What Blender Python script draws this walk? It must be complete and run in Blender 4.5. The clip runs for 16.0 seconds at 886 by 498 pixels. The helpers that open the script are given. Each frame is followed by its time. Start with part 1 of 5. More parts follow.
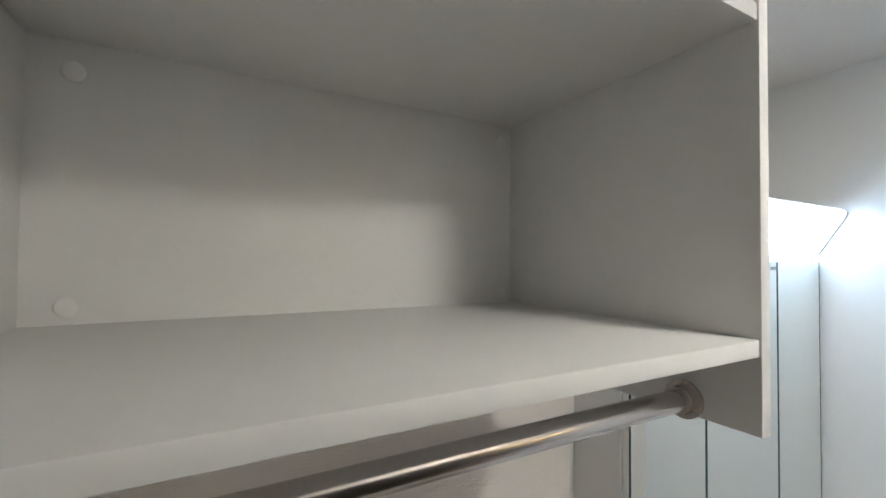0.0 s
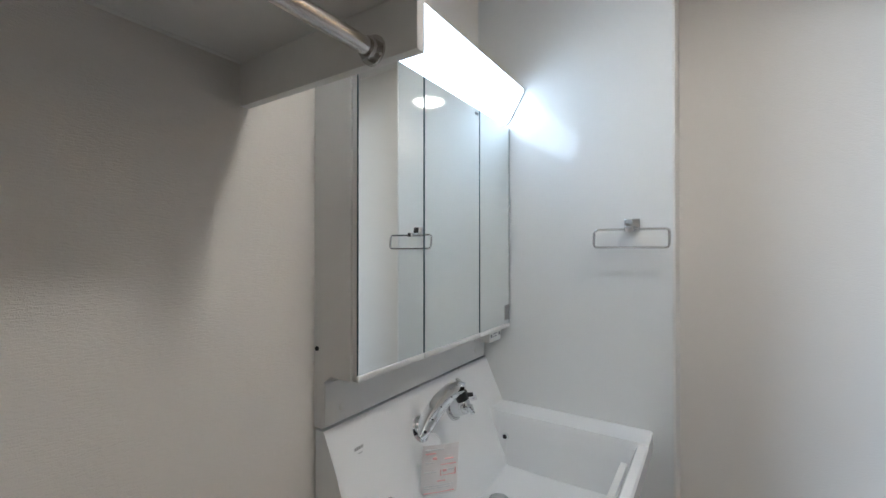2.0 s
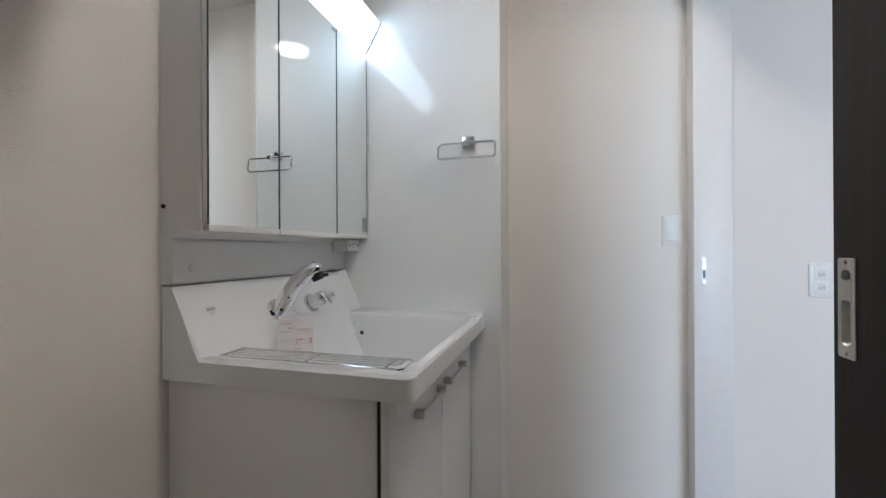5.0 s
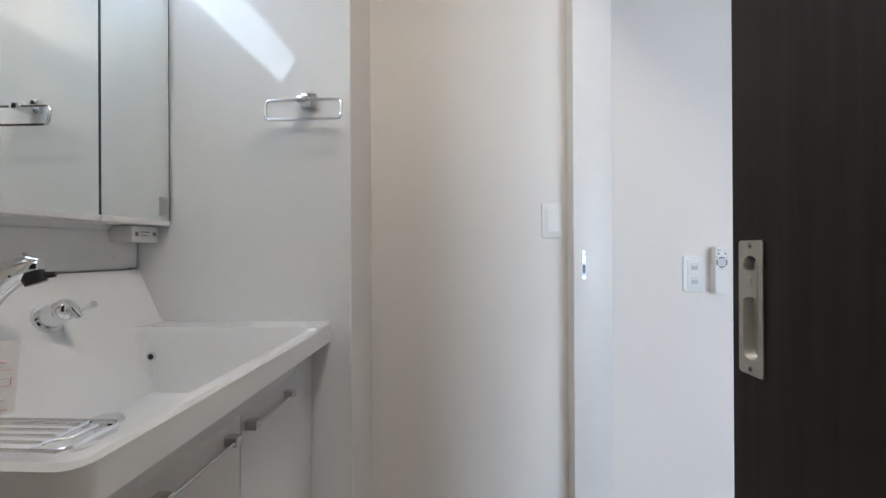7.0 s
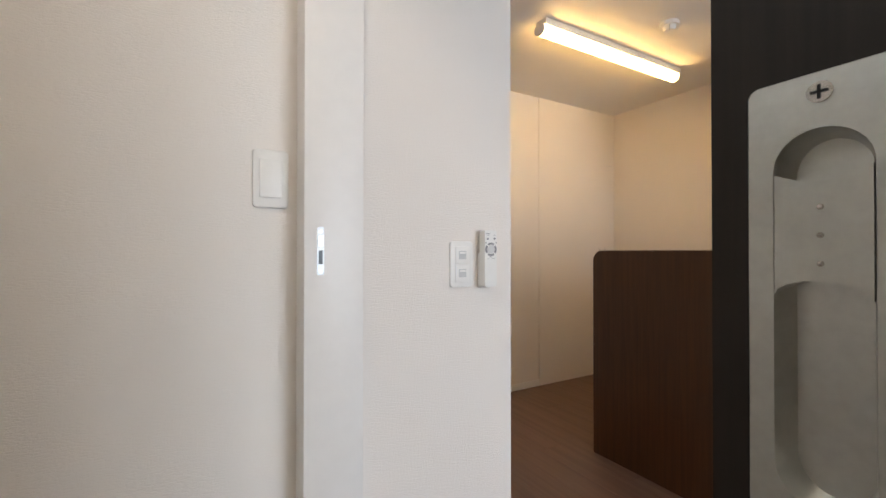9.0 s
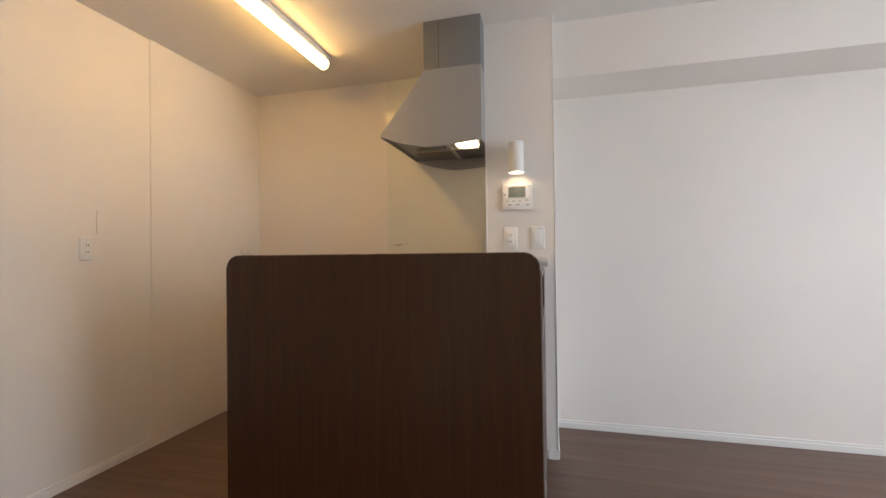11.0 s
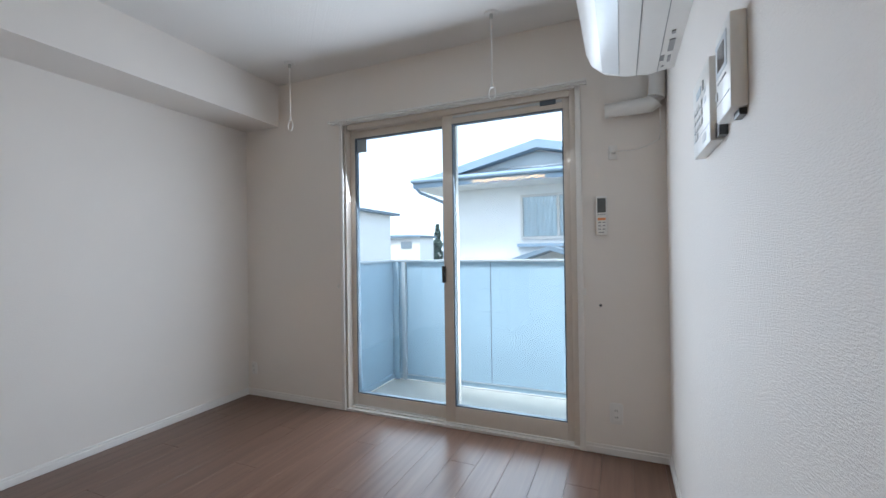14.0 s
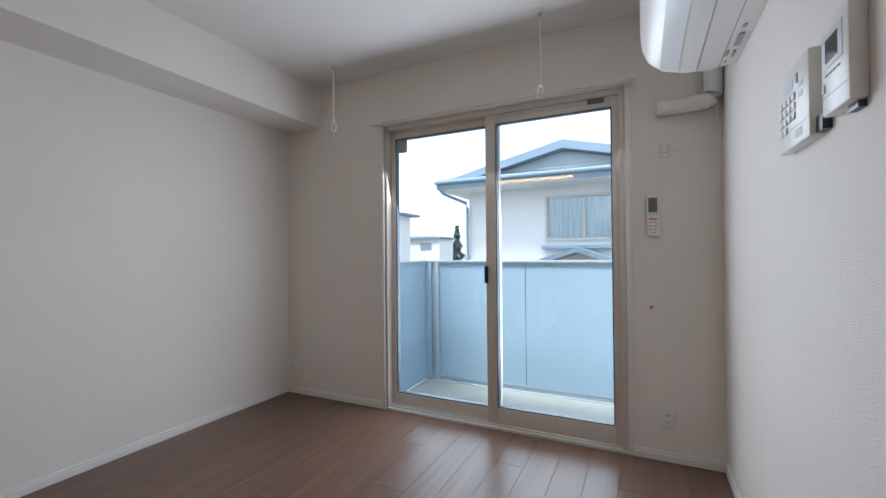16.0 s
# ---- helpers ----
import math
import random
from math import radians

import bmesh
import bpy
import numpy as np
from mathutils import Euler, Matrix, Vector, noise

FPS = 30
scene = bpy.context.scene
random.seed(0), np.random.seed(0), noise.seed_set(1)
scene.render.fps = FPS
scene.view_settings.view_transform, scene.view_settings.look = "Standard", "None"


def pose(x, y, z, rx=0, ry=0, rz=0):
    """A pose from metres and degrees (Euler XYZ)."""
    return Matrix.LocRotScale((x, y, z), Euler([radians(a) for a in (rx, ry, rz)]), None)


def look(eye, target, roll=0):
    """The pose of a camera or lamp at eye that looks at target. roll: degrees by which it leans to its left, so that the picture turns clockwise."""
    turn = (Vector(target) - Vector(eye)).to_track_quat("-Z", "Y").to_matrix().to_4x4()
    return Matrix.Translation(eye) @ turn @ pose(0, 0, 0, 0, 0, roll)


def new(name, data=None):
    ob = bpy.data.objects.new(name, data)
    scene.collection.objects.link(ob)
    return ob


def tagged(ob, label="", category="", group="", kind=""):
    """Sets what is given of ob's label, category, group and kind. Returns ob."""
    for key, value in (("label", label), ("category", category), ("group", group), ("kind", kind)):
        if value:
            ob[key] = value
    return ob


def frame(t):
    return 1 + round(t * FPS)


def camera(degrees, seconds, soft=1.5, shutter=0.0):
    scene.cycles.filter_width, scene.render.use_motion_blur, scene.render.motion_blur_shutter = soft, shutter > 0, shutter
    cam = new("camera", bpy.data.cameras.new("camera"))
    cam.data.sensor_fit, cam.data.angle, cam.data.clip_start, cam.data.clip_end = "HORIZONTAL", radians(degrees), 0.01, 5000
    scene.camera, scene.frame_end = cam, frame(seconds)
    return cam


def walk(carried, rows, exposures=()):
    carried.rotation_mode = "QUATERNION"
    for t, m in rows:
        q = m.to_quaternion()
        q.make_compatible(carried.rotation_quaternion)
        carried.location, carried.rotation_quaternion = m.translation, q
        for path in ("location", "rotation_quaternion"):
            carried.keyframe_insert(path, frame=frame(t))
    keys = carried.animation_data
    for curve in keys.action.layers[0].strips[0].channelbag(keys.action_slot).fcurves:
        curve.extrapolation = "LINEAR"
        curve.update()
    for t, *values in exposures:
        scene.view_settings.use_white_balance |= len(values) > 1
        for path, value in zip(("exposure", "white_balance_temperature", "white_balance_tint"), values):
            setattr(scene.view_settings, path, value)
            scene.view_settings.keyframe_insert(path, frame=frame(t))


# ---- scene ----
cam = camera(93.9, 16.0)
PATH = [
    (0, (0.612, -1.403, 1.873), (-1.142, -0.447, 1.918), 0.5),
    (0.5, (0.638, -1.371, 1.771), (-1.074, -0.34, 1.818), 0.5),
    (1, (0.655, -1.357, 1.661), (-0.943, -0.155, 1.704), 0.2),
    (1.5, (0.686, -1.356, 1.554), (-0.676, 0.11, 1.572), 0.0),
    (2, (0.729, -1.375, 1.434), (-0.355, 0.305, 1.444), 0.0),
    (2.5, (0.787, -1.406, 1.338), (-0.069, 0.402, 1.352), -0.3),
    (3, (0.825, -1.433, 1.272), (0.1, 0.431, 1.272), -0.2),
    (5.3, (0.851, -1.474, 1.111), (0.321, 0.455, 1.119), -0.3),
    (5.5, (0.864, -1.443, 1.102), (0.343, 0.488, 1.115), -0.3),
    (6, (0.889, -1.343, 1.08), (0.458, 0.61, 1.084), -0.3),
    (6.5, (0.922, -1.243, 1.089), (0.643, 0.737, 1.095), -0.3),
    (7, (0.952, -1.142, 1.096), (0.862, 0.856, 1.099), -0.3),
    (7.5, (0.994, -0.986, 1.071), (1.154, 1.007, 1.073), -0.2),
    (8, (1.048, -0.864, 1.055), (1.572, 1.067, 1.057), -0.4),
    (8.2, (1.049, -0.843, 1.049), (1.711, 1.044, 1.056), -0.2),
    (10.3, (1.442, -0.285, 1.038), (3.059, 0.891, 1.062), -0.6),
    (10.5, (1.482, -0.276, 1.037), (3.236, 0.685, 1.061), -0.6),
    (11, (1.587, -0.338, 1.053), (3.526, 0.154, 1.071), -0.7),
    (11.5, (1.748, -0.433, 1.04), (3.748, -0.392, 1.064), -0.8),
    (12, (1.767, -0.629, 1.053), (3.741, -0.949, 1.058), -0.7),
    (12.5, (1.736, -0.777, 1.06), (3.574, -1.567, 1.054), -0.5),
    (13, (1.688, -0.844, 1.06), (3.219, -2.13, 1.061), -0.7),
    (13.5, (1.654, -0.869, 1.046), (2.778, -2.524, 1.057), -0.8),
    (14, (1.586, -0.908, 1.048), (2.378, -2.745, 1.06), -0.8),
    (14.5, (1.569, -0.904, 1.04), (2.173, -2.81, 1.053), -0.8),
    (15, (1.582, -0.908, 1.049), (2.15, -2.826, 1.061), -0.8),
    (15.5, (1.647, -0.899, 1.05), (2.239, -2.81, 1.066), -0.7),
    (16, (1.723, -0.851, 1.04), (2.593, -2.652, 1.061), -0.5),
]
EXPOSURE = [(0, 2.5, 5450, 7), (0.5, 2.62, 5550, 8), (1, 2.65, 5600, 9), (1.5, 2.5, 5500, 9), (2, 2.28, 5400, 8), (3, 2.18, 5450, 9), (5.5, 2.28, 5550, 10), (7.0, 2.32, 5650, 10), (7.5, 2.34, 5850, 11), (8.2, 2.32, 6150, 12), (10.3, 2.26, 6400, 14), (11, 2.26, 6400, 14), (11.5, 2.3, 6200, 12), (12, 2.38, 6050, 11), (12.5, 2.24, 5850, 10), (13, 1.93, 5500, 8), (13.5, 1.74, 5700, 9), (14.5, 1.56, 5900, 10), (16, 1.42, 6050, 12)]
walk(cam, [(t, look(e, g, r)) for t, e, g, r in PATH], EXPOSURE)
# ---- world and light ----
world = bpy.data.worlds.new("sky")
scene.world = world
world.use_nodes = True
wn = world.node_tree.nodes
sky = wn.new("ShaderNodeTexSky")
sky.sky_type = "NISHITA"
sky.sun_disc = False
sky.sun_elevation = radians(48)
sky.sun_rotation = radians(24)
sky.dust_density = 2.0
sky.air_density = 1.0
sky.ozone_density = 1.0
cloud = wn.new("ShaderNodeMix")
cloud.data_type = "RGBA"
cloud.inputs[0].default_value = 0.72
cloud.inputs[7].default_value = (4.5, 5.0, 5.6, 1)
world.node_tree.links.new(sky.outputs[0], cloud.inputs[6])
world.node_tree.links.new(cloud.outputs[2], wn["Background"].inputs[0])
wn["Background"].inputs[1].default_value = 0.15


def lamp(name, kind, m, energy, color, **more):
    data = bpy.data.lights.new(name, kind)
    data.energy, data.color = energy, color
    if kind == "AREA":
        data.shape = "RECTANGLE"
        data.size, data.size_y = more["size"]
    elif kind == "SPOT":
        data.spot_size, data.spot_blend, data.shadow_soft_size = radians(more["cone"]), 0.6, more["soft"]
    elif kind == "SUN":
        data.angle = radians(more["angle"])
    else:
        data.shadow_soft_size = more["soft"]
    ob = new(name, data)
    ob.matrix_world = m
    return ob


lamp("overcast_sun", "SUN", look((2, 4.5, 10), (0, 0, 0)), 2.6, (1.0, 0.97, 0.93), angle=14)
# skylight at the balcony door's opening
lamp("window_daylight", "AREA", look((2.55, -3.36, 1.02), (2.55, -0.9, 0.28)), 12.8, (0.87, 0.94, 1.0), size=(1.44, 1.75))


# ---- materials ----
def mat(name, color, rough=0.5, metal=0.0, spec=0.5, noise_scale=0.0, vary=0.0, bump=0.0, bump_scale=200.0, coat=0.0):
    m = bpy.data.materials.new(name)
    m.use_nodes = True
    n, l = m.node_tree.nodes, m.node_tree.links
    b = n["Principled BSDF"]
    b.inputs["Base Color"].default_value = (*color, 1)
    b.inputs["Roughness"].default_value = rough
    b.inputs["Metallic"].default_value = metal
    b.inputs["Specular IOR Level"].default_value = spec
    b.inputs["Coat Weight"].default_value = coat
    tc = n.new("ShaderNodeTexCoord")
    if vary:
        t = n.new("ShaderNodeTexNoise")
        t.inputs["Scale"].default_value = noise_scale
        t.inputs["Detail"].default_value = 6
        l.new(tc.outputs["Object"], t.inputs["Vector"])
        r = n.new("ShaderNodeValToRGB")
        r.color_ramp.elements[0].position, r.color_ramp.elements[1].position = 0.3, 0.7
        r.color_ramp.elements[0].color = (*[c * (1 - vary) for c in color], 1)
        r.color_ramp.elements[1].color = (*[min(1, c * (1 + vary)) for c in color], 1)
        l.new(t.outputs[0], r.inputs[0])
        l.new(r.outputs[0], b.inputs["Base Color"])
        s = n.new("ShaderNodeMapRange")
        s.inputs[3].default_value, s.inputs[4].default_value = rough * 0.85, min(1, rough * 1.15)
        l.new(t.outputs[0], s.inputs[0])
        l.new(s.outputs[0], b.inputs["Roughness"])
    if bump:
        t2 = n.new("ShaderNodeTexNoise")
        t2.inputs["Scale"].default_value = bump_scale
        t2.inputs["Detail"].default_value = 3
        l.new(tc.outputs["Object"], t2.inputs["Vector"])
        bp = n.new("ShaderNodeBump")
        bp.inputs["Strength"].default_value = bump
        bp.inputs["Distance"].default_value = 0.002
        l.new(t2.outputs[0], bp.inputs["Height"])
        l.new(bp.outputs[0], b.inputs["Normal"])
    return m


def wallpaper(name, color, weave=0.52, scale=400.0):
    """Vinyl wallpaper: a fine woven relief with slight mottling."""
    m = mat(name, color, 0.62, spec=0.3, noise_scale=1.7, vary=0.02)
    n, l = m.node_tree.nodes, m.node_tree.links
    b = n["Principled BSDF"]
    tc, sp, ad, cb = (n.new("ShaderNode" + k) for k in ("TexCoord", "SeparateXYZ", "Math", "CombineXYZ"))
    l.new(tc.outputs["Object"], sp.inputs[0])
    l.new(sp.outputs[0], ad.inputs[0])
    l.new(sp.outputs[1], ad.inputs[1])
    l.new(ad.outputs[0], cb.inputs[0])
    l.new(sp.outputs[2], cb.inputs[1])
    rib = n.new("ShaderNodeVectorMath")
    rib.operation = "MULTIPLY"
    rib.inputs[1].default_value = (scale * 0.24, scale, 1)
    l.new(cb.outputs[0], rib.inputs[0])
    thread = n.new("ShaderNodeTexNoise")
    thread.noise_dimensions = "2D"
    thread.inputs["Scale"].default_value = 1.0
    thread.inputs["Detail"].default_value = 2.0
    thread.inputs["Distortion"].default_value = 0.35
    l.new(rib.outputs[0], thread.inputs["Vector"])
    fine = n.new("ShaderNodeTexNoise")
    fine.inputs["Scale"].default_value = 620
    l.new(tc.outputs["Object"], fine.inputs["Vector"])
    mx = n.new("ShaderNodeMath")
    mx.operation = "MULTIPLY_ADD"
    mx.inputs[1].default_value = 1.9
    l.new(thread.outputs[0], mx.inputs[0])
    l.new(fine.outputs[0], mx.inputs[2])
    bp = n.new("ShaderNodeBump")
    bp.inputs["Strength"].default_value = weave
    bp.inputs["Distance"].default_value = 0.0013
    l.new(mx.outputs[0], bp.inputs["Height"])
    l.new(bp.outputs[0], b.inputs["Normal"])
    return m


def wood(name, dark, light, axis, scale, rough, per_piece=0.0, bump=0.15, coat=0.0):
    """Wood grain that runs along one axis (0, 1 or 2)."""
    m = mat(name, light, rough, spec=0.45, coat=coat)
    n, l = m.node_tree.nodes, m.node_tree.links
    b = n["Principled BSDF"]
    tc, mp = n.new("ShaderNodeTexCoord"), n.new("ShaderNodeMapping")
    stretch = [scale] * 3
    stretch[axis] = scale * 0.035
    mp.inputs["Scale"].default_value = stretch
    oi = n.new("ShaderNodeObjectInfo")
    sh = n.new("ShaderNodeVectorMath")
    sh.operation = "SCALE"
    sh.inputs[0].default_value = (37, 53, 29)
    l.new(oi.outputs["Random"], sh.inputs["Scale"])
    ad = n.new("ShaderNodeVectorMath")
    l.new(tc.outputs["Object"], mp.inputs[0])
    l.new(mp.outputs[0], ad.inputs[0])
    l.new(sh.outputs[0], ad.inputs[1])
    t = n.new("ShaderNodeTexNoise")
    t.inputs["Scale"].default_value = 1.0
    t.inputs["Detail"].default_value = 8
    t.inputs["Roughness"].default_value = 0.65
    l.new(ad.outputs[0], t.inputs["Vector"])
    r = n.new("ShaderNodeValToRGB")
    r.color_ramp.elements[0].position, r.color_ramp.elements[1].position = 0.32, 0.68
    r.color_ramp.elements[0].color, r.color_ramp.elements[1].color = (*dark, 1), (*light, 1)
    l.new(t.outputs[0], r.inputs[0])
    out = r.outputs[0]
    if per_piece:
        hs = n.new("ShaderNodeHueSaturation")
        mr = n.new("ShaderNodeMapRange")
        mr.inputs[3].default_value, mr.inputs[4].default_value = 1 - per_piece, 1 + per_piece
        l.new(oi.outputs["Random"], mr.inputs[0])
        l.new(mr.outputs[0], hs.inputs["Value"])
        l.new(out, hs.inputs["Color"])
        out = hs.outputs[0]
    l.new(out, b.inputs["Base Color"])
    bp = n.new("ShaderNodeBump")
    bp.inputs["Strength"].default_value = bump
    bp.inputs["Distance"].default_value = 0.001
    l.new(t.outputs[0], bp.inputs["Height"])
    l.new(bp.outputs[0], b.inputs["Normal"])
    return m


def glow(name, color, strength):
    m = bpy.data.materials.new(name)
    m.use_nodes = True
    b = m.node_tree.nodes["Principled BSDF"]
    b.inputs["Base Color"].default_value = (0.9, 0.9, 0.9, 1)
    b.inputs["Emission Color"].default_value = (*color, 1)
    b.inputs["Emission Strength"].default_value = strength
    return m


PAPER = wallpaper("white_wallpaper", (0.82, 0.775, 0.725))
PAPER_WASH = wallpaper("cream_wallpaper", (0.80, 0.765, 0.72), 0.36)
CEILING = wallpaper("ceiling_paper", (0.80, 0.78, 0.75), 0.35, 300)
PANEL = mat("glossy_white_panel", (0.81, 0.82, 0.82), 0.045, spec=0.62, noise_scale=2, vary=0.01)
KPANEL = mat("kitchen_panel", (0.78, 0.77, 0.70), 0.12, noise_scale=2, vary=0.01)
TRIM = mat("white_trim", (0.80, 0.78, 0.75), 0.38, noise_scale=30, vary=0.015)
MELAMINE = mat("white_melamine", (0.74, 0.735, 0.71), 0.42, noise_scale=40, vary=0.015, bump=0.03, bump_scale=600)
CERAMIC = mat("white_ceramic", (0.84, 0.85, 0.86), 0.07, coat=0.3, noise_scale=3, vary=0.008)
CABINET = mat("cabinet_white", (0.78, 0.775, 0.76), 0.3, noise_scale=20, vary=0.01)
CHROME = mat("chrome", (0.80, 0.81, 0.83), 0.06, 1.0, noise_scale=60, vary=0.04)
STEEL = mat("brushed_steel", (0.56, 0.53, 0.50), 0.24, 1.0, noise_scale=300, vary=0.06)
NICKEL = mat("satin_nickel", (0.55, 0.55, 0.52), 0.34, 1.0, noise_scale=200, vary=0.05)
MIRROR = mat("mirror", (0.90, 0.93, 0.92), 0.0, 1.0)
MIRROR_EDGE = mat("mirror_edge", (0.05, 0.09, 0.10), 0.2)
PLASTIC = mat("white_plastic", (0.80, 0.79, 0.76), 0.35, noise_scale=50, vary=0.01)
PLASTIC_GREY = mat("grey_plastic", (0.33, 0.33, 0.33), 0.45, noise_scale=50, vary=0.04)
BLACK = mat("black_plastic", (0.012, 0.012, 0.013), 0.3, noise_scale=50, vary=0.1)
SCREEN = mat("lcd_screen", (0.16, 0.18, 0.15), 0.15, noise_scale=20, vary=0.05)
DARKSCREEN = mat("dark_screen", (0.06, 0.055, 0.06), 0.1, noise_scale=20, vary=0.05)
PALEINK = mat("pale_grey_print", (0.60, 0.61, 0.62), 0.6)
INK = mat("grey_print", (0.28, 0.28, 0.29), 0.6)
REDINK = mat("red_print", (0.80, 0.46, 0.46), 0.6)
ORANGEINK = mat("orange_print", (0.75, 0.30, 0.12), 0.6)
CARD = mat("paper_card", (0.82, 0.80, 0.79), 0.6, noise_scale=30, vary=0.02)
DOORWOOD = wood("dark_door_wood", (0.007, 0.005, 0.0035), (0.020, 0.0145, 0.011), 2, 55, 0.52)
DOORWOOD.node_tree.nodes["Principled BSDF"].inputs["Specular IOR Level"].default_value = 0.28
PENWOOD = wood("walnut_panel", (0.040, 0.0140, 0.0038), (0.070, 0.0268, 0.0078), 2, 60, 0.36)
SHELFWOOD = wood("walnut_shelf", (0.045, 0.018, 0.009), (0.120, 0.052, 0.027), 2, 45, 0.42)
PLANK = wood("brown_floor_plank", (0.112, 0.061, 0.041), (0.172, 0.102, 0.071), 1, 26, 0.33, 0.035, 0.03)
JOINT = mat("floor_joint", (0.055, 0.033, 0.022), 0.6, noise_scale=20, vary=0.1)
WASHFLOOR = mat("washroom_vinyl", (0.62, 0.59, 0.54), 0.4, noise_scale=8, vary=0.06)
SASH = mat("sash_beige", (0.66, 0.60, 0.53), 0.4, noise_scale=20, vary=0.02)
GASKET = mat("window_gasket", (0.10, 0.13, 0.16), 0.5, noise_scale=40, vary=0.1)
BALCPANEL = mat("balcony_panel", (0.33, 0.44, 0.52), 0.45, noise_scale=3, vary=0.03)
ALU = mat("balcony_aluminium", (0.55, 0.58, 0.60), 0.4, 0.6, noise_scale=15, vary=0.03)
BALCFLOOR = mat("balcony_floor", (0.50, 0.49, 0.44), 0.7, noise_scale=9, vary=0.08, bump=0.2, bump_scale=150)
HOUSEWALL = mat("house_render", (0.72, 0.71, 0.69), 0.8, noise_scale=2, vary=0.04, bump=0.2, bump_scale=60)
ROOF = mat("grey_blue_roof", (0.17, 0.22, 0.27), 0.8, spec=0.15, noise_scale=1.5, vary=0.1)
ROOFTRIM = mat("roof_fascia", (0.24, 0.31, 0.38), 0.75, spec=0.15, noise_scale=2, vary=0.06)
GROUND = mat("ground_gravel", (0.18, 0.18, 0.16), 0.9, noise_scale=0.7, vary=0.25)
LEAF = mat("pine_leaf", (0.09, 0.135, 0.115), 0.6, noise_scale=5, vary=0.3)
BARK = mat("bark", (0.10, 0.075, 0.05), 0.85, noise_scale=14, vary=0.3)
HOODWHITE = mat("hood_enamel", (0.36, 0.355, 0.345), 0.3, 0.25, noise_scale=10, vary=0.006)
# duct cover: a darker grey than the hood enamel
DUCTGREY = mat("duct_cover_grey", (0.22, 0.22, 0.215), 0.34, 0.25, noise_scale=10, vary=0.01)
HOODDARK = mat("hood_underside", (0.16, 0.16, 0.15), 0.35, 0.5, noise_scale=30, vary=0.08)
VANITY_GLOW = glow("vanity_tube", (0.80, 0.92, 1.0), 1.05)
TUBE_GLOW = glow("kitchen_tube", (1.0, 0.585, 0.175), 4.6)
HOOD_GLOW = glow("hood_bulb", (1.0, 0.80, 0.50), 1.6)
SPOT_GLOW = glow("spot_bulb", (1.0, 0.76, 0.46), 3.5)
DOWN_GLOW = glow("downlight", (1.0, 0.85, 0.67), 22)

glass = bpy.data.materials.new("window_glass")
glass.use_nodes = True
gn, gl = glass.node_tree.nodes, glass.node_tree.links
gn.remove(gn["Principled BSDF"])
gt, gg, gm, gf = (gn.new("ShaderNodeBsdf" + k) if k in ("Transparent", "Glossy") else gn.new("ShaderNode" + k) for k in ("Transparent", "Glossy", "MixShader", "Fresnel"))
gt.inputs[0].default_value = (0.93, 0.97, 0.98, 1)
gg.inputs["Roughness"].default_value = 0.0
gf.inputs[0].default_value = 1.5
gl.new(gf.outputs[0], gm.inputs[0])
gl.new(gt.outputs[0], gm.inputs[1])
gl.new(gg.outputs[0], gm.inputs[2])
gl.new(gm.outputs[0], gn["Material Output"].inputs[0])
GLASS = glass


# ---- mesh helpers ----
def box(bm, x0, x1, y0, y1, z0, z1, bevel=0.0, seg=2):
    m = Matrix.LocRotScale(((x0 + x1) / 2, (y0 + y1) / 2, (z0 + z1) / 2), None, (abs(x1 - x0), abs(y1 - y0), abs(z1 - z0)))
    made = bmesh.ops.create_cube(bm, size=1, matrix=m)
    if bevel:
        edges = {e for v in made["verts"] for e in v.link_edges}
        bmesh.ops.bevel(bm, geom=list(edges), offset=bevel, segments=seg, affect="EDGES", profile=0.5)


def rod(bm, a, b, r, seg=14, r2=None):
    a, b = Vector(a), Vector(b)
    d = b - a
    m = Matrix.Translation((a + b) / 2) @ d.to_track_quat("Z", "Y").to_matrix().to_4x4()
    bmesh.ops.create_cone(bm, cap_ends=True, segments=seg, radius1=r, radius2=r if r2 is None else r2, depth=d.length, matrix=m)


def ball(bm, c, r, seg=12, squash=(1, 1, 1)):
    bmesh.ops.create_uvsphere(bm, u_segments=seg, v_segments=seg // 2 + 2, radius=r, matrix=Matrix.LocRotScale(c, None, squash))


def tube(bm, points, r, seg=10):
    """A round bar bent along points."""
    pts = [Vector(p) for p in points]
    rings = []
    for i, p in enumerate(pts):
        d = (pts[min(i + 1, len(pts) - 1)] - pts[max(i - 1, 0)]).normalized()
        side = d.cross(Vector((0, 0, 1)) if abs(d.z) < 0.9 else Vector((0, 1, 0))).normalized()
        up = side.cross(d)
        rr = r[i] if isinstance(r, (list, tuple)) else r
        rings.append([bm.verts.new(p + (side * math.cos(k * 2 * math.pi / seg) + up * math.sin(k * 2 * math.pi / seg)) * rr) for k in range(seg)])
    for a, b in zip(rings, rings[1:]):
        for k in range(seg):
            bm.faces.new((a[k], a[(k + 1) % seg], b[(k + 1) % seg], b[k]))
    bm.faces.new(rings[0][::-1])
    bm.faces.new(rings[-1])


def prism(bm, outline, axis, lo, hi):
    """Extrudes a 2D outline along an axis; the outline gives the other two coordinates in order."""
    def at(u, v, w):
        c = [u, v]
        c.insert(axis, w)
        return c
    a = [bm.verts.new(at(u, v, lo)) for u, v in outline]
    b = [bm.verts.new(at(u, v, hi)) for u, v in outline]
    n = len(outline)
    for i in range(n):
        bm.faces.new((a[i], a[(i + 1) % n], b[(i + 1) % n], b[i]))
    bm.faces.new(a[::-1])
    bm.faces.new(b)


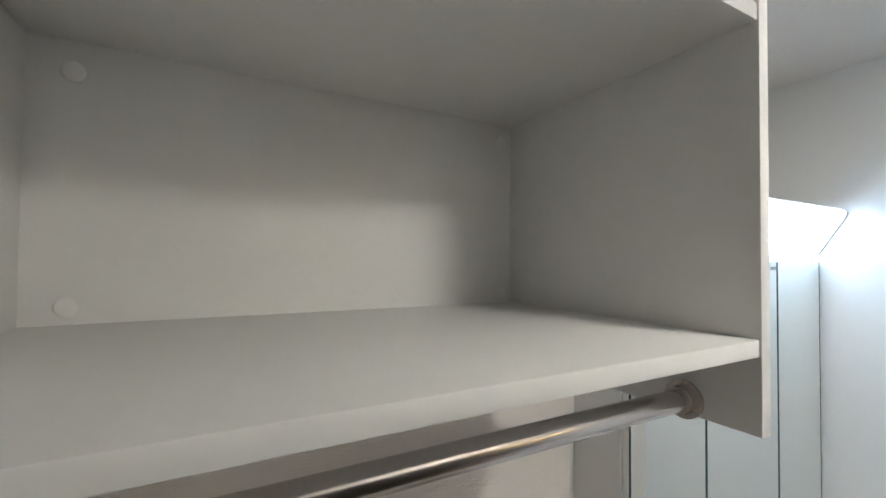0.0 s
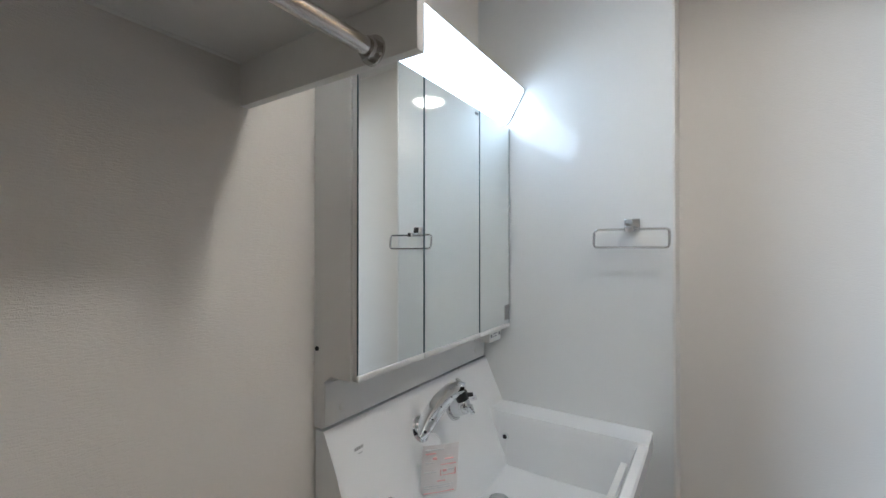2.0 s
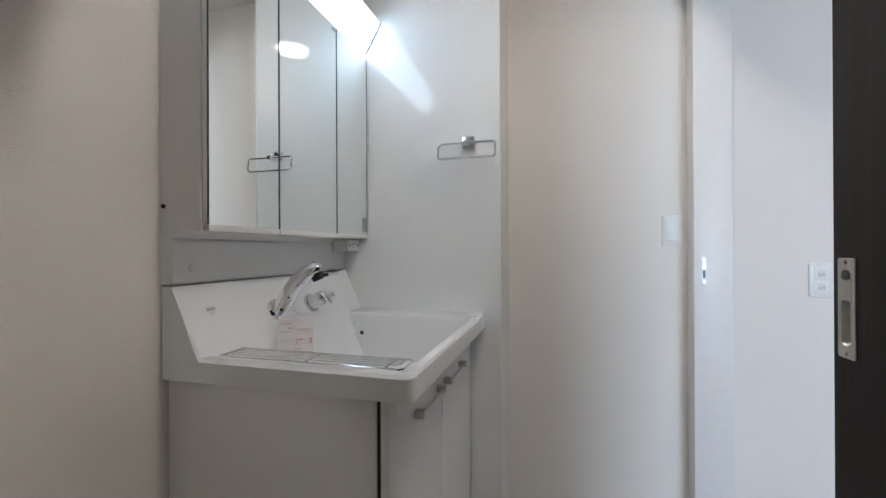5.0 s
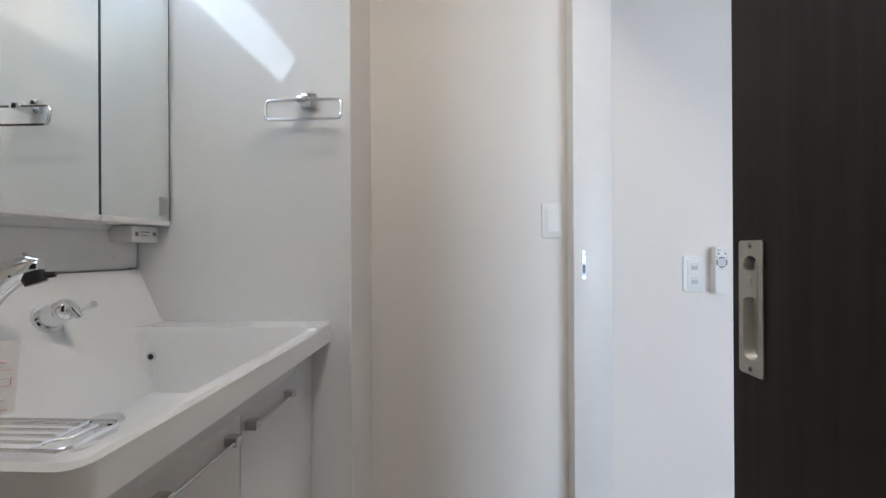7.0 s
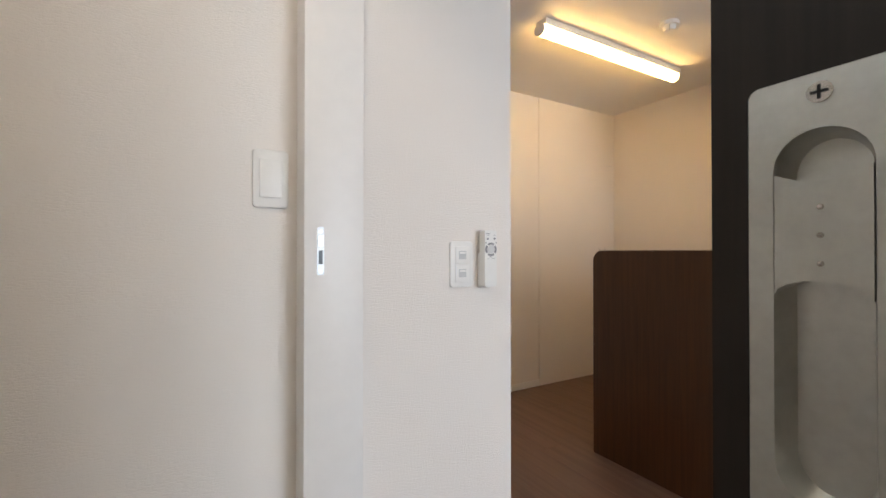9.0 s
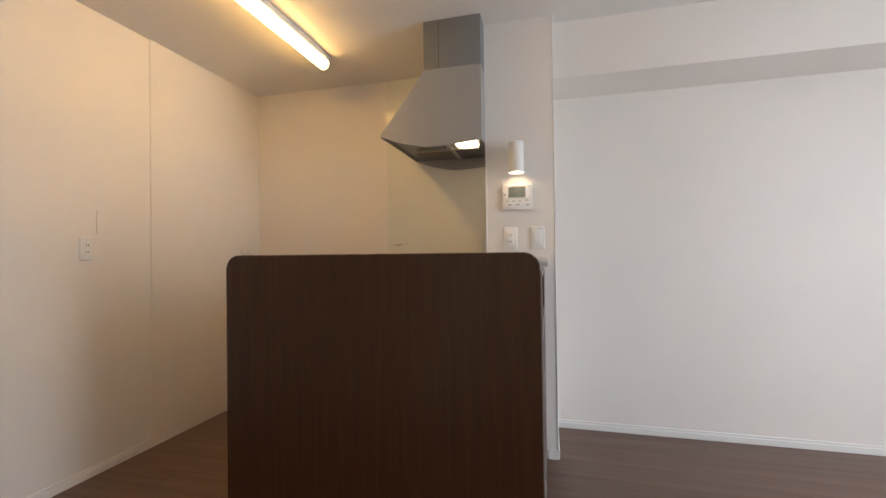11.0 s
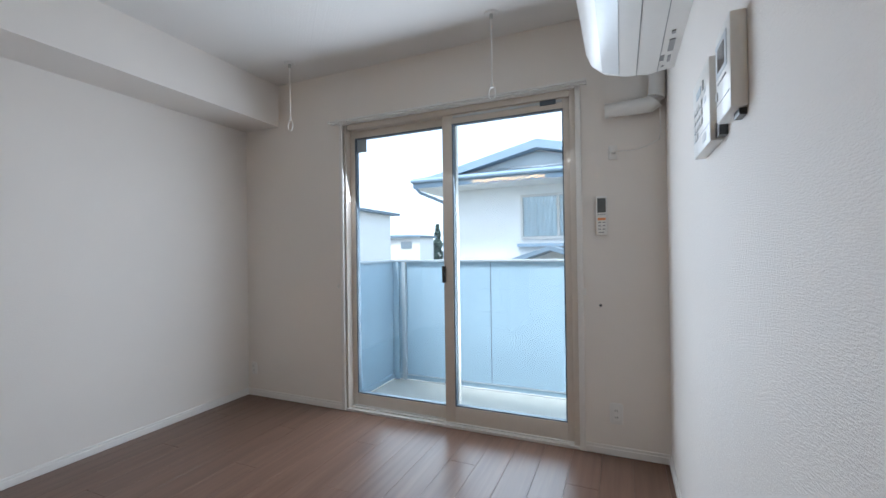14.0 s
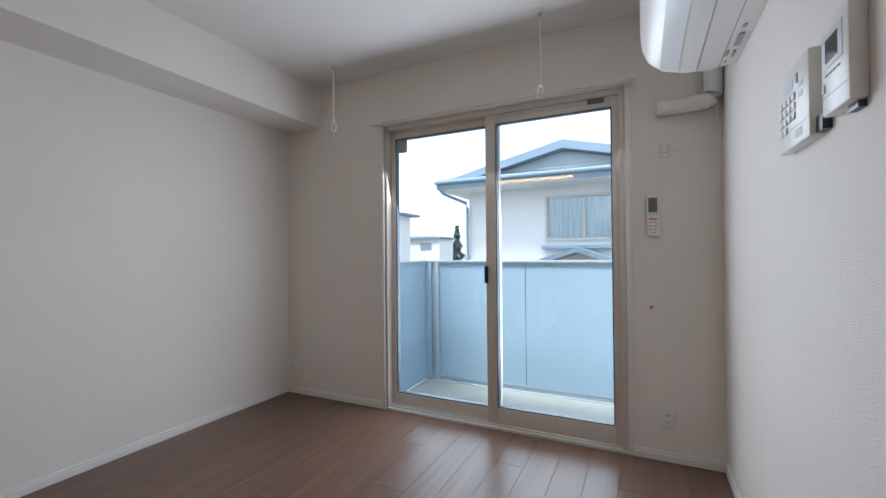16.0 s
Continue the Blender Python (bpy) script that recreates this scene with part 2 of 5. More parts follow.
def rounded(u0, u1, v0, v1, r, corners="abcd", n=6):
    """A rectangle outline; corners to be rounded: a low-low, b high-low, c high-high, d low-high."""
    out = []
    for key, cu, cv, start in (("a", u0 + r, v0 + r, 180), ("b", u1 - r, v0 + r, 270), ("c", u1 - r, v1 - r, 0), ("d", u0 + r, v1 - r, 90)):
        if key in corners:
            out += [(cu + r * math.cos(radians(start + 90 * i / n)), cv + r * math.sin(radians(start + 90 * i / n))) for i in range(n + 1)]
        else:
            out.append((u0 if key in "ad" else u1, v0 if key in "ab" else v1))
    return out


def part(name, bm, material, parent=None, label="", smooth=False):
    bmesh.ops.recalc_face_normals(bm, faces=bm.faces)
    me = bpy.data.meshes.new(name)
    bm.to_mesh(me)
    bm.free()
    me.materials.append(material)
    if smooth:
        me.polygons.foreach_set("use_smooth", [True] * len(me.polygons))
        me.set_sharp_from_angle(angle=radians(35))
    ob = new(name, me)
    if parent:
        ob.parent = parent
    if label:
        ob["label"] = label
    return ob


def boxes(name, items, material, parent=None, label="", bevel=0.0):
    bm = bmesh.new()
    for it in items:
        box(bm, *it, bevel=bevel)
    return part(name, bm, material, parent, label, smooth=bevel > 0)


def rods(name, items, r, material, parent=None, label="", seg=14):
    bm = bmesh.new()
    for a, b in items:
        rod(bm, a, b, r, seg)
    return part(name, bm, material, parent, label, smooth=True)


def thing(name, label, category, group=""):
    return tagged(new(name), label, category, group)


def structure(ob, label, category):
    return tagged(ob, label, category, kind="structure")


# ---- structure ----
ZW, ZC = 2.37, 2.26      # ceilings: washroom, living room and kitchen
XE, XK = 4.172, 4.30     # east walls: living room, kitchen
YS, YN = -3.187, 1.80    # window wall, kitchen's north wall
XB = 0.641               # end of the vanity's side wall

W = "white woven vinyl wallpaper wall"
structure(boxes("wall_west", [(-0.12, 0, -2.4, 0, 0, ZW)], PAPER_WASH), "cream woven wallpaper wall behind the vanity", "wall")
structure(boxes("wall_chase", [(-0.12, XB, 0.003, 0.395, 0, ZW)], PAPER_WASH), "cream wallpapered wall block beside the washstand", "wall")
structure(boxes("wall_entry", [(XB, 1.31, 0.275, 0.395, 0, ZW)], PAPER_WASH), "cream woven wallpaper wall beside the sliding door", "wall")
structure(boxes("wall_switch", [(1.432, 1.89, 0.275, 0.395, 0, ZW), (1.77, 1.89, 0.395, YN, 0, ZW)], PAPER), W + " with light switches", "wall")
structure(boxes("wall_north", [(1.77, XK + 0.12, YN, YN + 0.12, 0, ZC), (3.413, XK, YN - 0.008, YN, 0, ZC)], PAPER), "white wallpaper wall at the kitchen's back", "wall")
structure(boxes("wall_kitchen_east", [(XK, XK + 0.12, -0.025, YN, 0, ZC)], PAPER), "white wallpaper wall beside the cooker hood", "wall")
structure(boxes("wall_pillar", [(3.767, XK + 0.12, -0.375, -0.025, 0, ZC)], PAPER), "white wallpapered wall end with controls", "wall")
structure(boxes("wall_east", [(XE, XE + 0.12, YS, -0.375, 0, ZC)], PAPER), "plain white wallpaper living room wall", "wall")
structure(boxes("wall_south", [(1.25, 1.80, YS - 0.12, YS, -0.2, ZC), (3.285, XE + 0.12, YS - 0.12, YS, -0.2, ZC), (1.80, 3.285, YS - 0.12, YS, 1.90, ZC), (1.80, 3.285, YS - 0.12, YS, -0.2, 0)], PAPER), "white wallpaper wall around the balcony door", "wall")
structure(boxes("wall_west_living", [(1.355, 1.378, -1.40, -0.56, 0, ZC), (1.25, 1.378, YS, -1.40, 0, ZC)], PAPER), "white woven wallpaper wall with intercom panels", "wall")
structure(boxes("wall_door_head", [(1.25, 1.378, -1.40, 0.2, 2.10, ZW)], PAPER_WASH), "wallpapered wall above the sliding door", "wall")
structure(boxes("wall_washroom_south", [(-0.12, 1.25, -2.4, -2.28, 0, ZW)], PAPER_WASH), "plain cream washroom wall", "wall")
structure(boxes("soffit_beam", [(3.849, XE, YS, -0.375, 1.965, ZC)], PAPER), "white wallpapered ceiling beam along the wall", "beam")
structure(boxes("ceiling", [(1.378, XK + 0.12, YS - 0.12, YN + 0.12, ZC, ZC + 0.12)], CEILING), "white papered living room ceiling", "ceiling")
structure(boxes("ceiling_washroom", [(-0.12, 1.378, -2.4, 0.395, ZW, ZW + 0.1)], CEILING), "white papered washroom ceiling", "ceiling")
structure(boxes("floor_washroom", [(-0.12, 1.31, -2.4, 0.275, -0.12, 0)], WASHFLOOR), "beige vinyl washroom floor", "floor")
structure(boxes("panel_vanity_side", [(0.0, XB, -0.0, 0.003, 0.0, ZW)], PANEL), "glossy white splash panel beside the washstand", "wall panel")
structure(boxes("panel_kitchen", [(XK - 0.004, XK, -0.025, 0.743, 0.0, ZC)], KPANEL), "glossy pale kitchen splash panel", "wall panel")
floor = structure(boxes("floor", [(1.31, 1.77, YS, 0.395, -0.14, -0.008), (1.77, XK, YS, YN, -0.14, -0.008)], JOINT), "dark brown wooden plank floor", "floor")

# ---- floor planks ----
PW, PL, X0 = 0.1412, 1.70, 1.267
plank_data = {}


def plank_mesh(w, length):
    key = (round(w, 3), round(length, 3))
    if key not in plank_data:
        bm = bmesh.new()
        box(bm, 0.0005, w - 0.0005, 0.0005, length - 0.0005, -0.008, 0.0)
        top = [e for e in bm.edges if all(v.co.z > -0.001 for v in e.verts)]
        bmesh.ops.bevel(bm, geom=top, offset=0.0007, segments=1, affect="EDGES")
        me = bpy.data.meshes.new("plank")
        bm.to_mesh(me)
        bm.free()
        me.materials.append(PLANK)
        plank_data[key] = me
    return plank_data[key]


def lay_floor():
    i, x = 0, X0
    while x < XK - 0.02:
        left = max(x, 1.31)
        w = min(x + PW, XK) - left
        y = (-1.555, -0.28, -0.708, -1.13)[i % 4] - 2 * PL
        while y < YN:
            a, b = max(y, YS), min(y + PL, YN if x > 1.65 else 0.395)
            if b - a > 0.03:
                ob = new("plank", plank_mesh(w, b - a))
                ob.location = (left, a, 0)
                ob.parent = floor
            y += PL
        x += PW
        i += 1


# ---- trim ----
def skirting(name, runs):
    """Runs of skirting board: (x0, x1, y0, y1) footprints."""
    bm = bmesh.new()
    for x0, x1, y0, y1 in runs:
        box(bm, x0, x1, y0, y1, 0.0, 0.048, 0.002, 1)
        grow = 0.003
        if abs(x1 - x0) < abs(y1 - y0):
            s = -1 if name.endswith("east") else 1
            box(bm, min(x0, x0 + grow * s), max(x1, x1 + grow * s), y0, y1, 0.0, 0.034, 0.0015, 1)
        else:
            s = -1 if name.endswith("north") else 1
            box(bm, x0, x1, min(y0, y0 + grow * s), max(y1, y1 + grow * s), 0.0, 0.034, 0.0015, 1)
    return structure(part(name, bm, TRIM, smooth=True), "white moulded skirting board along the wall", "skirting")


skirting("baseboard_east", [(XE - 0.007, XE, YS, -0.375), (3.760, 3.767, -0.375, -0.325)])
skirting("baseboard_south", [(1.378, 1.772, YS, YS + 0.007), (3.313, XE, YS, YS + 0.007)])
skirting("baseboard_west", [(1.378, 1.385, YS, -0.56), (1.89, 1.897, 0.275, YN)])
skirting("baseboard_north", [(1.89, 3.413, YN - 0.007, YN), (1.432, 1.89, 0.268, 0.275)])
skirting("baseboard_pillar", [(3.767, XE, -0.382, -0.375)])
structure(boxes("door_frame", [(1.31, 1.432, 0.2, 0.395, 0, 2.10), (1.24, 1.354, -1.40, -1.375, 0, 2.08), (1.24, 1.390, -1.40, 0.2, 2.08, 2.10), (1.354, 1.386, -0.565, -0.553, 0, 2.08)], TRIM, bevel=0.002), "white painted sliding door frame", "door frame")
corner = bmesh.new()
for x, y, z1 in ((3.767, -0.375, ZC), (3.767, -0.025, ZC), (XB, 0.0, ZW)):
    box(corner, x - 0.0025, x + 0.004, y - (0.0025 if y < -0.1 or x < 1 else 0.004), y + (0.004 if y < -0.1 or x < 1 else 0.0025), 0.05, z1 - 0.001, 0.001, 1)
structure(part("trim_corner_bead", corner, TRIM), "slim white corner bead on wall edges", "trim")


# ---- small fittings ----
def switch_plate(name, label, m, rockers=1, window=False, outlet=False, w=0.070, h=0.120):
    """A wall plate that faces -y at its own origin, centred."""
    t = thing(name, label, "light switch" if not outlet else "power outlet")
    bm = bmesh.new()
    loops = [[bm.verts.new((u, y, v)) for u, v in rounded(-w / 2 + d, w / 2 - d, -h / 2 + d, h / 2 - d, 0.009 - d)] for y, d in ((0, 0), (-0.003, 0), (-0.0058, 0.0012), (-0.007, 0.0042))]
    for p, q in zip(loops, loops[1:]):
        for i in range(len(p)):
            j = (i + 1) % len(p)
            bm.faces.new((p[i], p[j], q[j], q[i]))
    bm.faces.new(loops[0])
    bm.faces.new(loops[-1])
    part("plate", bm, PLASTIC, t, smooth=True)
    if outlet:
        bm = bmesh.new()
        box(bm, -0.012, 0.012, -0.0095, -0.006, -0.034, 0.034, 0.001, 1)
        part("socket_face", bm, PLASTIC, t)
        for zc in (0.017, -0.017):
            for xs in (-0.0048, 0.0048):
                boxes("slot", [(xs - 0.0012, xs + 0.0012, -0.0100, -0.0090, zc - 0.0045, zc + 0.0045)], BLACK, t)
    else:
        n = rockers
        hh = 0.078 / n if n == 1 else 0.092 / n
        for k in range(n):
            zc = (k - (n - 1) / 2) * (hh + 0.001)
            bm = bmesh.new()
            box(bm, -0.0215, 0.0215, -0.0095, -0.006, zc - hh / 2, zc + hh / 2, 0.0018, 2)
            rk = part("rocker", bm, PLASTIC, t, smooth=True)
            if window:
                boxes("window", [(-0.011, 0.011, -0.0102, -0.0092, zc - 0.010, zc + 0.011)], mat("switch_window", (0.52, 0.53, 0.53), 0.35, noise_scale=60, vary=0.05) if k == 0 else bpy.data.materials["switch_window"], rk)
                boxes("name_card", [(-0.009, 0.009, -0.0108, -0.0099, zc + 0.004, zc + 0.009)], PLASTIC, rk)
    t.matrix_world = m
    return t


switch_plate("light_switch", "white single rocker light switch by the door frame", pose(1.2575, 0.275, 1.193))
switch_plate("light_switch", "white double rocker switch with name windows beside the lamp remote", pose(1.7225, 0.275, 1.011), 2, True)
switch_plate("power_outlet", "white double socket on the kitchen wall", pose(3.083, YN, 1.093), outlet=True, w=0.062, h=0.112)
switch_plate("power_outlet", "white double socket under the thermostat panel", pose(3.767, -0.150, 1.123, 0, 0, -90), outlet=True)
switch_plate("light_switch", "white rocker switch beside the pillar socket", pose(3.767, -0.287, 1.123, 0, 0, -90))
switch_plate("power_outlet", "white double socket low beside the balcony door", pose(1.622, YS, 0.213, 0, 0, 180), outlet=True, w=0.062, h=0.105)
switch_plate("power_outlet", "small white socket low in the room corner", pose(4.11, YS, 0.20, 0, 0, 180), outlet=True, w=0.05, h=0.09)
switch_plate("power_outlet", "white socket low on the wall end's side", pose(4.011, -0.375, 0.150), outlet=True, w=0.06, h=0.10)


def lamp_remote():
    t = thing("remote_control", "white ceiling lamp remote in its wall holder", "remote control")
    boxes("holder", [(1.7755, 1.811, 0.262, 0.275, 0.948, 1.040)], PLASTIC, t, bevel=0.003)
    bm = bmesh.new()
    prism(bm, rounded(1.774, 1.8125, 0.952, 1.100, 0.005), 1, 0.238, 0.2615)
    body = part("body", bm, PLASTIC, t, smooth=True)
    cx, cz = 1.7935, 1.050
    bm = bmesh.new()
    for k in range(4):
        a0, a1 = radians(k * 90 + 8 - 45), radians(k * 90 + 82 - 45)
        ring = [(cx + r * math.cos(a), cz + r * math.sin(a)) for r, seq in ((0.0180, [a0 + (a1 - a0) * i / 6 for i in range(7)]), (0.0125, [a1 - (a1 - a0) * i / 6 for i in range(7)])) for a in seq]
        prism(bm, ring, 1, 0.2368, 0.2382)
    part("ring_buttons", bm, INK, body)
    bm = bmesh.new()
    rod(bm, (cx, 0.2385, cz), (cx, 0.2366, cz), 0.0108, 18)
    part("centre_button", bm, mat("pale_grey_button", (0.6, 0.6, 0.6), 0.4, noise_scale=50, vary=0.03), body)
    for dx, dz in ((-0.0105, 0.028), (0.0115, 0.028), (-0.0165, 0.0175), (0.0165, 0.0175)):
        bm = bmesh.new()
        rod(bm, (cx + dx, 0.2385, cz + dz), (cx + dx, 0.2366, cz + dz), 0.0030 if abs(dz) > 0.02 else 0.0016, 12)
        part("button", bm, INK, body)
    for it in [(cx - 0.007, cx + 0.007, 0.2374, 0.2381, 0.972, 0.9755), (cx - 0.006, cx + 0.006, 0.2374, 0.2381, 0.966, 0.967), (cx - 0.015, cx - 0.002, 0.2374, 0.2381, 1.0905, 1.0918), (cx - 0.015, cx - 0.004, 0.2374, 0.2381, 1.0868, 1.0880), (cx + 0.008, cx + 0.015, 0.2374, 0.2381, 1.0868, 1.0880), (cx - 0.012, cx - 0.004, 0.2374, 0.2381, 1.0255, 1.0263), (cx + 0.001, cx + 0.012, 0.2374, 0.2381, 1.0255, 1.0263), (cx - 0.004, cx + 0.004, 0.2374, 0.2381, 1.0295, 1.0306)]:
        boxes("print", [it], INK, body)
    boxes("battery_lid", [(1.778, 1.809, 0.2372, 0.2381, 0.956, 1.022)], PLASTIC, body)


lamp_remote()

strike = thing("strike_plate", "small steel latch strike plate on the door frame", "strike plate")
bm = bmesh.new()
prism(bm, rounded(1.335, 1.349, 0.996, 1.093, 0.005), 1, 0.1985, 0.2)
part("plate", bm, mat("strike_steel", (0.5, 0.5, 0.5), 0.42, 0.9, noise_scale=80, vary=0.05), strike, smooth=True)
boxes("latch_slot", [(1.338, 1.346, 0.1978, 0.1988, 1.018, 1.046)], BLACK, strike)
for z in (1.004, 1.084):
    bm = bmesh.new()
    rod(bm, (1.342, 0.1988, z), (1.342, 0.1974, z), 0.003, 10)
    part("screw", bm, STEEL, strike)
boxes("keeper", [(1.3385, 1.3455, 0.1970, 0.1988, 1.054, 1.074)], STEEL, strike)


# ---- sliding door ----
def sliding_door():
    t = thing("sliding_door", "dark wenge wood sliding door, slid half open", "sliding door")
    x0, x1, y0, y1, z0, z1 = 1.330, 1.352, -1.37, -0.547, 0.008, 2.074
    hy0, hy1, hz0, hz1 = -0.600, -0.568, 0.944, 1.092
    boxes("leaf", [(x0, x1, y0, hy0, z0, z1), (x0, x1, hy1, y1, z0, z1), (x0, x1, hy0, hy1, z0, hz0), (x0, x1, hy0, hy1, hz1, z1), (x0 + 0.014, x1, hy0, hy1, hz0, hz1)], DOORWOOD, t)
    outer = rounded(-0.6065, -0.5615, 0.930, 1.106, 0.004, n=8)
    inner = rounded(-0.598, -0.570, 0.950, 1.086, 0.0139, n=8)
    bm = bmesh.new()
    xf = x0 - 0.002
    loops = [[bm.verts.new((x, u, v)) for u, v in loop] for x, loop in ((x0, outer), (xf + 0.0006, outer), (xf, [(u * 0.98 - 0.584 * 0.02, v * 0.994 + 1.018 * 0.006) for u, v in outer]), (xf, inner), (xf + 0.002, [(u * 0.94 - 0.584 * 0.06, v * 0.99 + 1.018 * 0.01) for u, v in inner]), (xf + 0.0125, [(u * 0.80 - 0.584 * 0.20, v * 0.965 + 1.018 * 0.035) for u, v in inner]))]
    for a, b in zip(loops, loops[1:]):
        for i in range(len(a)):
            j = (i + 1) % len(a)
            bm.faces.new((a[i], a[j], b[j], b[i]))
    bm.faces.new(loops[-1])
    handle = part("handle_plate", bm, NICKEL, t, "recessed satin nickel flush pull", smooth=True)
    bm = bmesh.new()
    arc = [(-0.584 + 0.0135 * math.cos(a), 1.026 + 0.006 * math.sin(a)) for a in [math.pi * i / 8 for i in range(9)]]
    top = [(-0.584 - 0.0135 + 0.027 * i / 8, 1.071 - 0.004 * math.sin(math.pi * i / 8)) for i in range(9)]
    prism(bm, [(u, v) for u, v in arc] + top, 0, xf - 0.0004, xf + 0.010)
    part("thumb_latch", bm, NICKEL, handle, smooth=True)
    for z in (1.058, 1.048, 1.038):
        bm = bmesh.new()
        ball(bm, (xf - 0.0004, -0.584, z), 0.0011, 8)
        part("dot", bm, STEEL, handle)
    for z in (0.9375, 1.0985):
        bm = bmesh.new()
        rod(bm, (xf + 0.0004, -0.584, z), (xf - 0.0006, -0.584, z), 0.0038, 14)
        part("screw", bm, STEEL, handle)
        boxes("screw_slot", [(xf - 0.0009, xf - 0.0004, -0.5865, -0.5815, z - 0.0005, z + 0.0005), (xf - 0.0009, xf - 0.0004, -0.5845, -0.5835, z - 0.0025, z + 0.0025)], BLACK, handle)


sliding_door()


# ---- washroom: upper shelf with rod ----
def shelf_unit():
    t = thing("wall_shelf", "white melamine upper shelf unit with hanging rail", "wall shelf")
    boxes("side_panel", [(0, 0.406, -0.937, -0.920, 1.701, 2.200)], MELAMINE, t, bevel=0.001)
    boxes("side_panel", [(0, 0.406, -1.605, -1.588, 1.701, 2.200)], MELAMINE, t, bevel=0.001)
    boxes("shelf", [(0.012, 0.4045, -1.588, -0.937, 1.779, 1.7960)], MELAMINE, t, bevel=0.0015)
    boxes("top_board", [(0.012, 0.4045, -1.588, -0.937, 2.112, 2.130)], MELAMINE, t, bevel=0.0015)
    boxes("back_panel", [(0.0, 0.012, -1.588, -0.937, 1.779, 2.130)], MELAMINE, t)
    for y, z in ((-1.548, 1.815), (-1.548, 2.078), (-0.958, 1.815), (-0.958, 2.080)):
        bm = bmesh.new()
        ball(bm, (0.012, y, z), 0.0115, 16, (0.3, 1, 1))
        part("screw_cap", bm, PLASTIC, t, smooth=True)
    rods("hanging_rod", [((0.330, -1.588, 1.717), (0.330, -0.937, 1.717))], 0.0120, STEEL, t, "brushed steel hanging rod", 24)
    for y, s in ((-0.937, -1), (-1.588, 1)):
        bm = bmesh.new()
        rod(bm, (0.330, y, 1.717), (0.330, y + s * 0.004, 1.717), 0.0215, 24)
        rod(bm, (0.330, y + s * 0.004, 1.717), (0.330, y + s * 0.016, 1.717), 0.0155, 24)
        fl = part("flange", bm, STEEL, t, smooth=True)
        for a in (90, 210, 330):
            bm = bmesh.new()
            c = (0.330 + 0.0185 * math.cos(radians(a)), y + s * 0.004, 1.717 + 0.0185 * math.sin(radians(a)))
            rod(bm, c, (c[0], c[1] + s * 0.001, c[2]), 0.002, 8)
            part("screw", bm, NICKEL, fl)


shelf_unit()


# ---- washroom: mirror cabinet ----
def mirror_cabinet():
    t = thing("mirror_cabinet", "white three-door mirror cabinet with lit lamp above", "mirror cabinet")
    bm = bmesh.new()
    prism(bm, [(0.0, 1.05), (0.026, 1.05), (0.030, 1.150), (0.050, 1.166), (0.110, 1.166), (0.110, 1.885), (0.0, 1.885)], 1, -0.765, -0.004)
    part("body", bm, CABINET, t)
    bm = bmesh.new()
    prism(bm, [(0.027, 1.054), (0.0325, 1.054), (0.0345, 1.148), (0.029, 1.148)], 1, -0.7645, -0.060)
    part("lower_board", bm, CABINET, t)
    for a, b in ((-0.762, -0.5315), (-0.5285, -0.2345), (-0.2315, -0.008)):
        d = boxes("mirror_door", [(0.112, 0.1245, a, b, 1.168, 1.872)], CABINET, t, bevel=0.001)
        boxes("mirror", [(0.1245, 0.1275, a + 0.0005, b - 0.0005, 1.180, 1.871)], MIRROR, d, "silvered mirror glass")
        boxes("mirror_edge", [(0.1247, 0.1280, a - 0.0002, a + 0.0016, 1.180, 1.871), (0.1247, 0.1280, b - 0.0016, b + 0.0002, 1.180, 1.871)], MIRROR_EDGE, d)
        boxes("finger_ledge", [(0.110, 0.1305, a, b, 1.166, 1.1795)], CABINET, d, bevel=0.002)
    boxes("sticker", [(0.1276, 0.1282, -0.048, -0.012, 1.193, 1.245)], mat("sticker_grey", (0.45, 0.46, 0.45), 0.5, noise_scale=60, vary=0.05), t, "grey printed sticker")
    boxes("sticker_print", [(0.1283, 0.1286, -0.044, -0.016, 1.236 - 0.007 * k, 1.2375 - 0.007 * k) for k in range(6)], INK, t)
    boxes("maker_mark", [(0.1276, 0.1282, -0.262, -0.240, 1.852, 1.860)], INK, t)
    bm = bmesh.new()
    rod(bm, (0.010, -0.765, 1.222), (0.010, -0.768, 1.222), 0.005, 12)
    part("screw", bm, BLACK, t)
    for y in (-0.715, -0.085):
        bm = bmesh.new()
        ball(bm, (0.033, y, 1.085), 0.009, 12, (0.3, 1, 1))
        part("screw_cap", bm, PLASTIC, t, smooth=True)
    ob = boxes("socket_box", [(0.035, 0.098, -0.105, -0.012, 1.120, 1.163)], PLASTIC, t, bevel=0.003)
    boxes("socket_print", [(0.0978, 0.0985, -0.095, -0.085, 1.136, 1.147), (0.0978, 0.0985, -0.075, -0.045, 1.146, 1.149), (0.0978, 0.0985, -0.075, -0.050, 1.137, 1.139), (0.0978, 0.0985, -0.034, -0.022, 1.138, 1.148)], INK, ob)
    boxes("lamp_housing", [(0.0, 0.060, -0.765, -0.008, 1.886, 2.004)], CABINET, t)
    bm = bmesh.new()
    prism(bm, [(0.060, 1.887), (0.112, 1.887), (0.124, 1.893), (0.178, 1.984), (0.182, 1.996), (0.180, 2.0035), (0.060, 2.0035)], 1, -0.760, -0.008)
    part("lamp_diffuser", bm, VANITY_GLOW, t, "glowing white lamp diffuser")
    for y, deep in ((-0.765, 0.004), (-0.0075, 0.004)):
        bm = bmesh.new()
        prism(bm, [(0.060, 1.8865), (0.112, 1.8865), (0.1245, 1.8925), (0.179, 1.984), (0.183, 1.996), (0.181, 2.0038), (0.060, 2.0038)], 1, y, y + deep)
        part("lamp_end_cap", bm, CABINET, t)
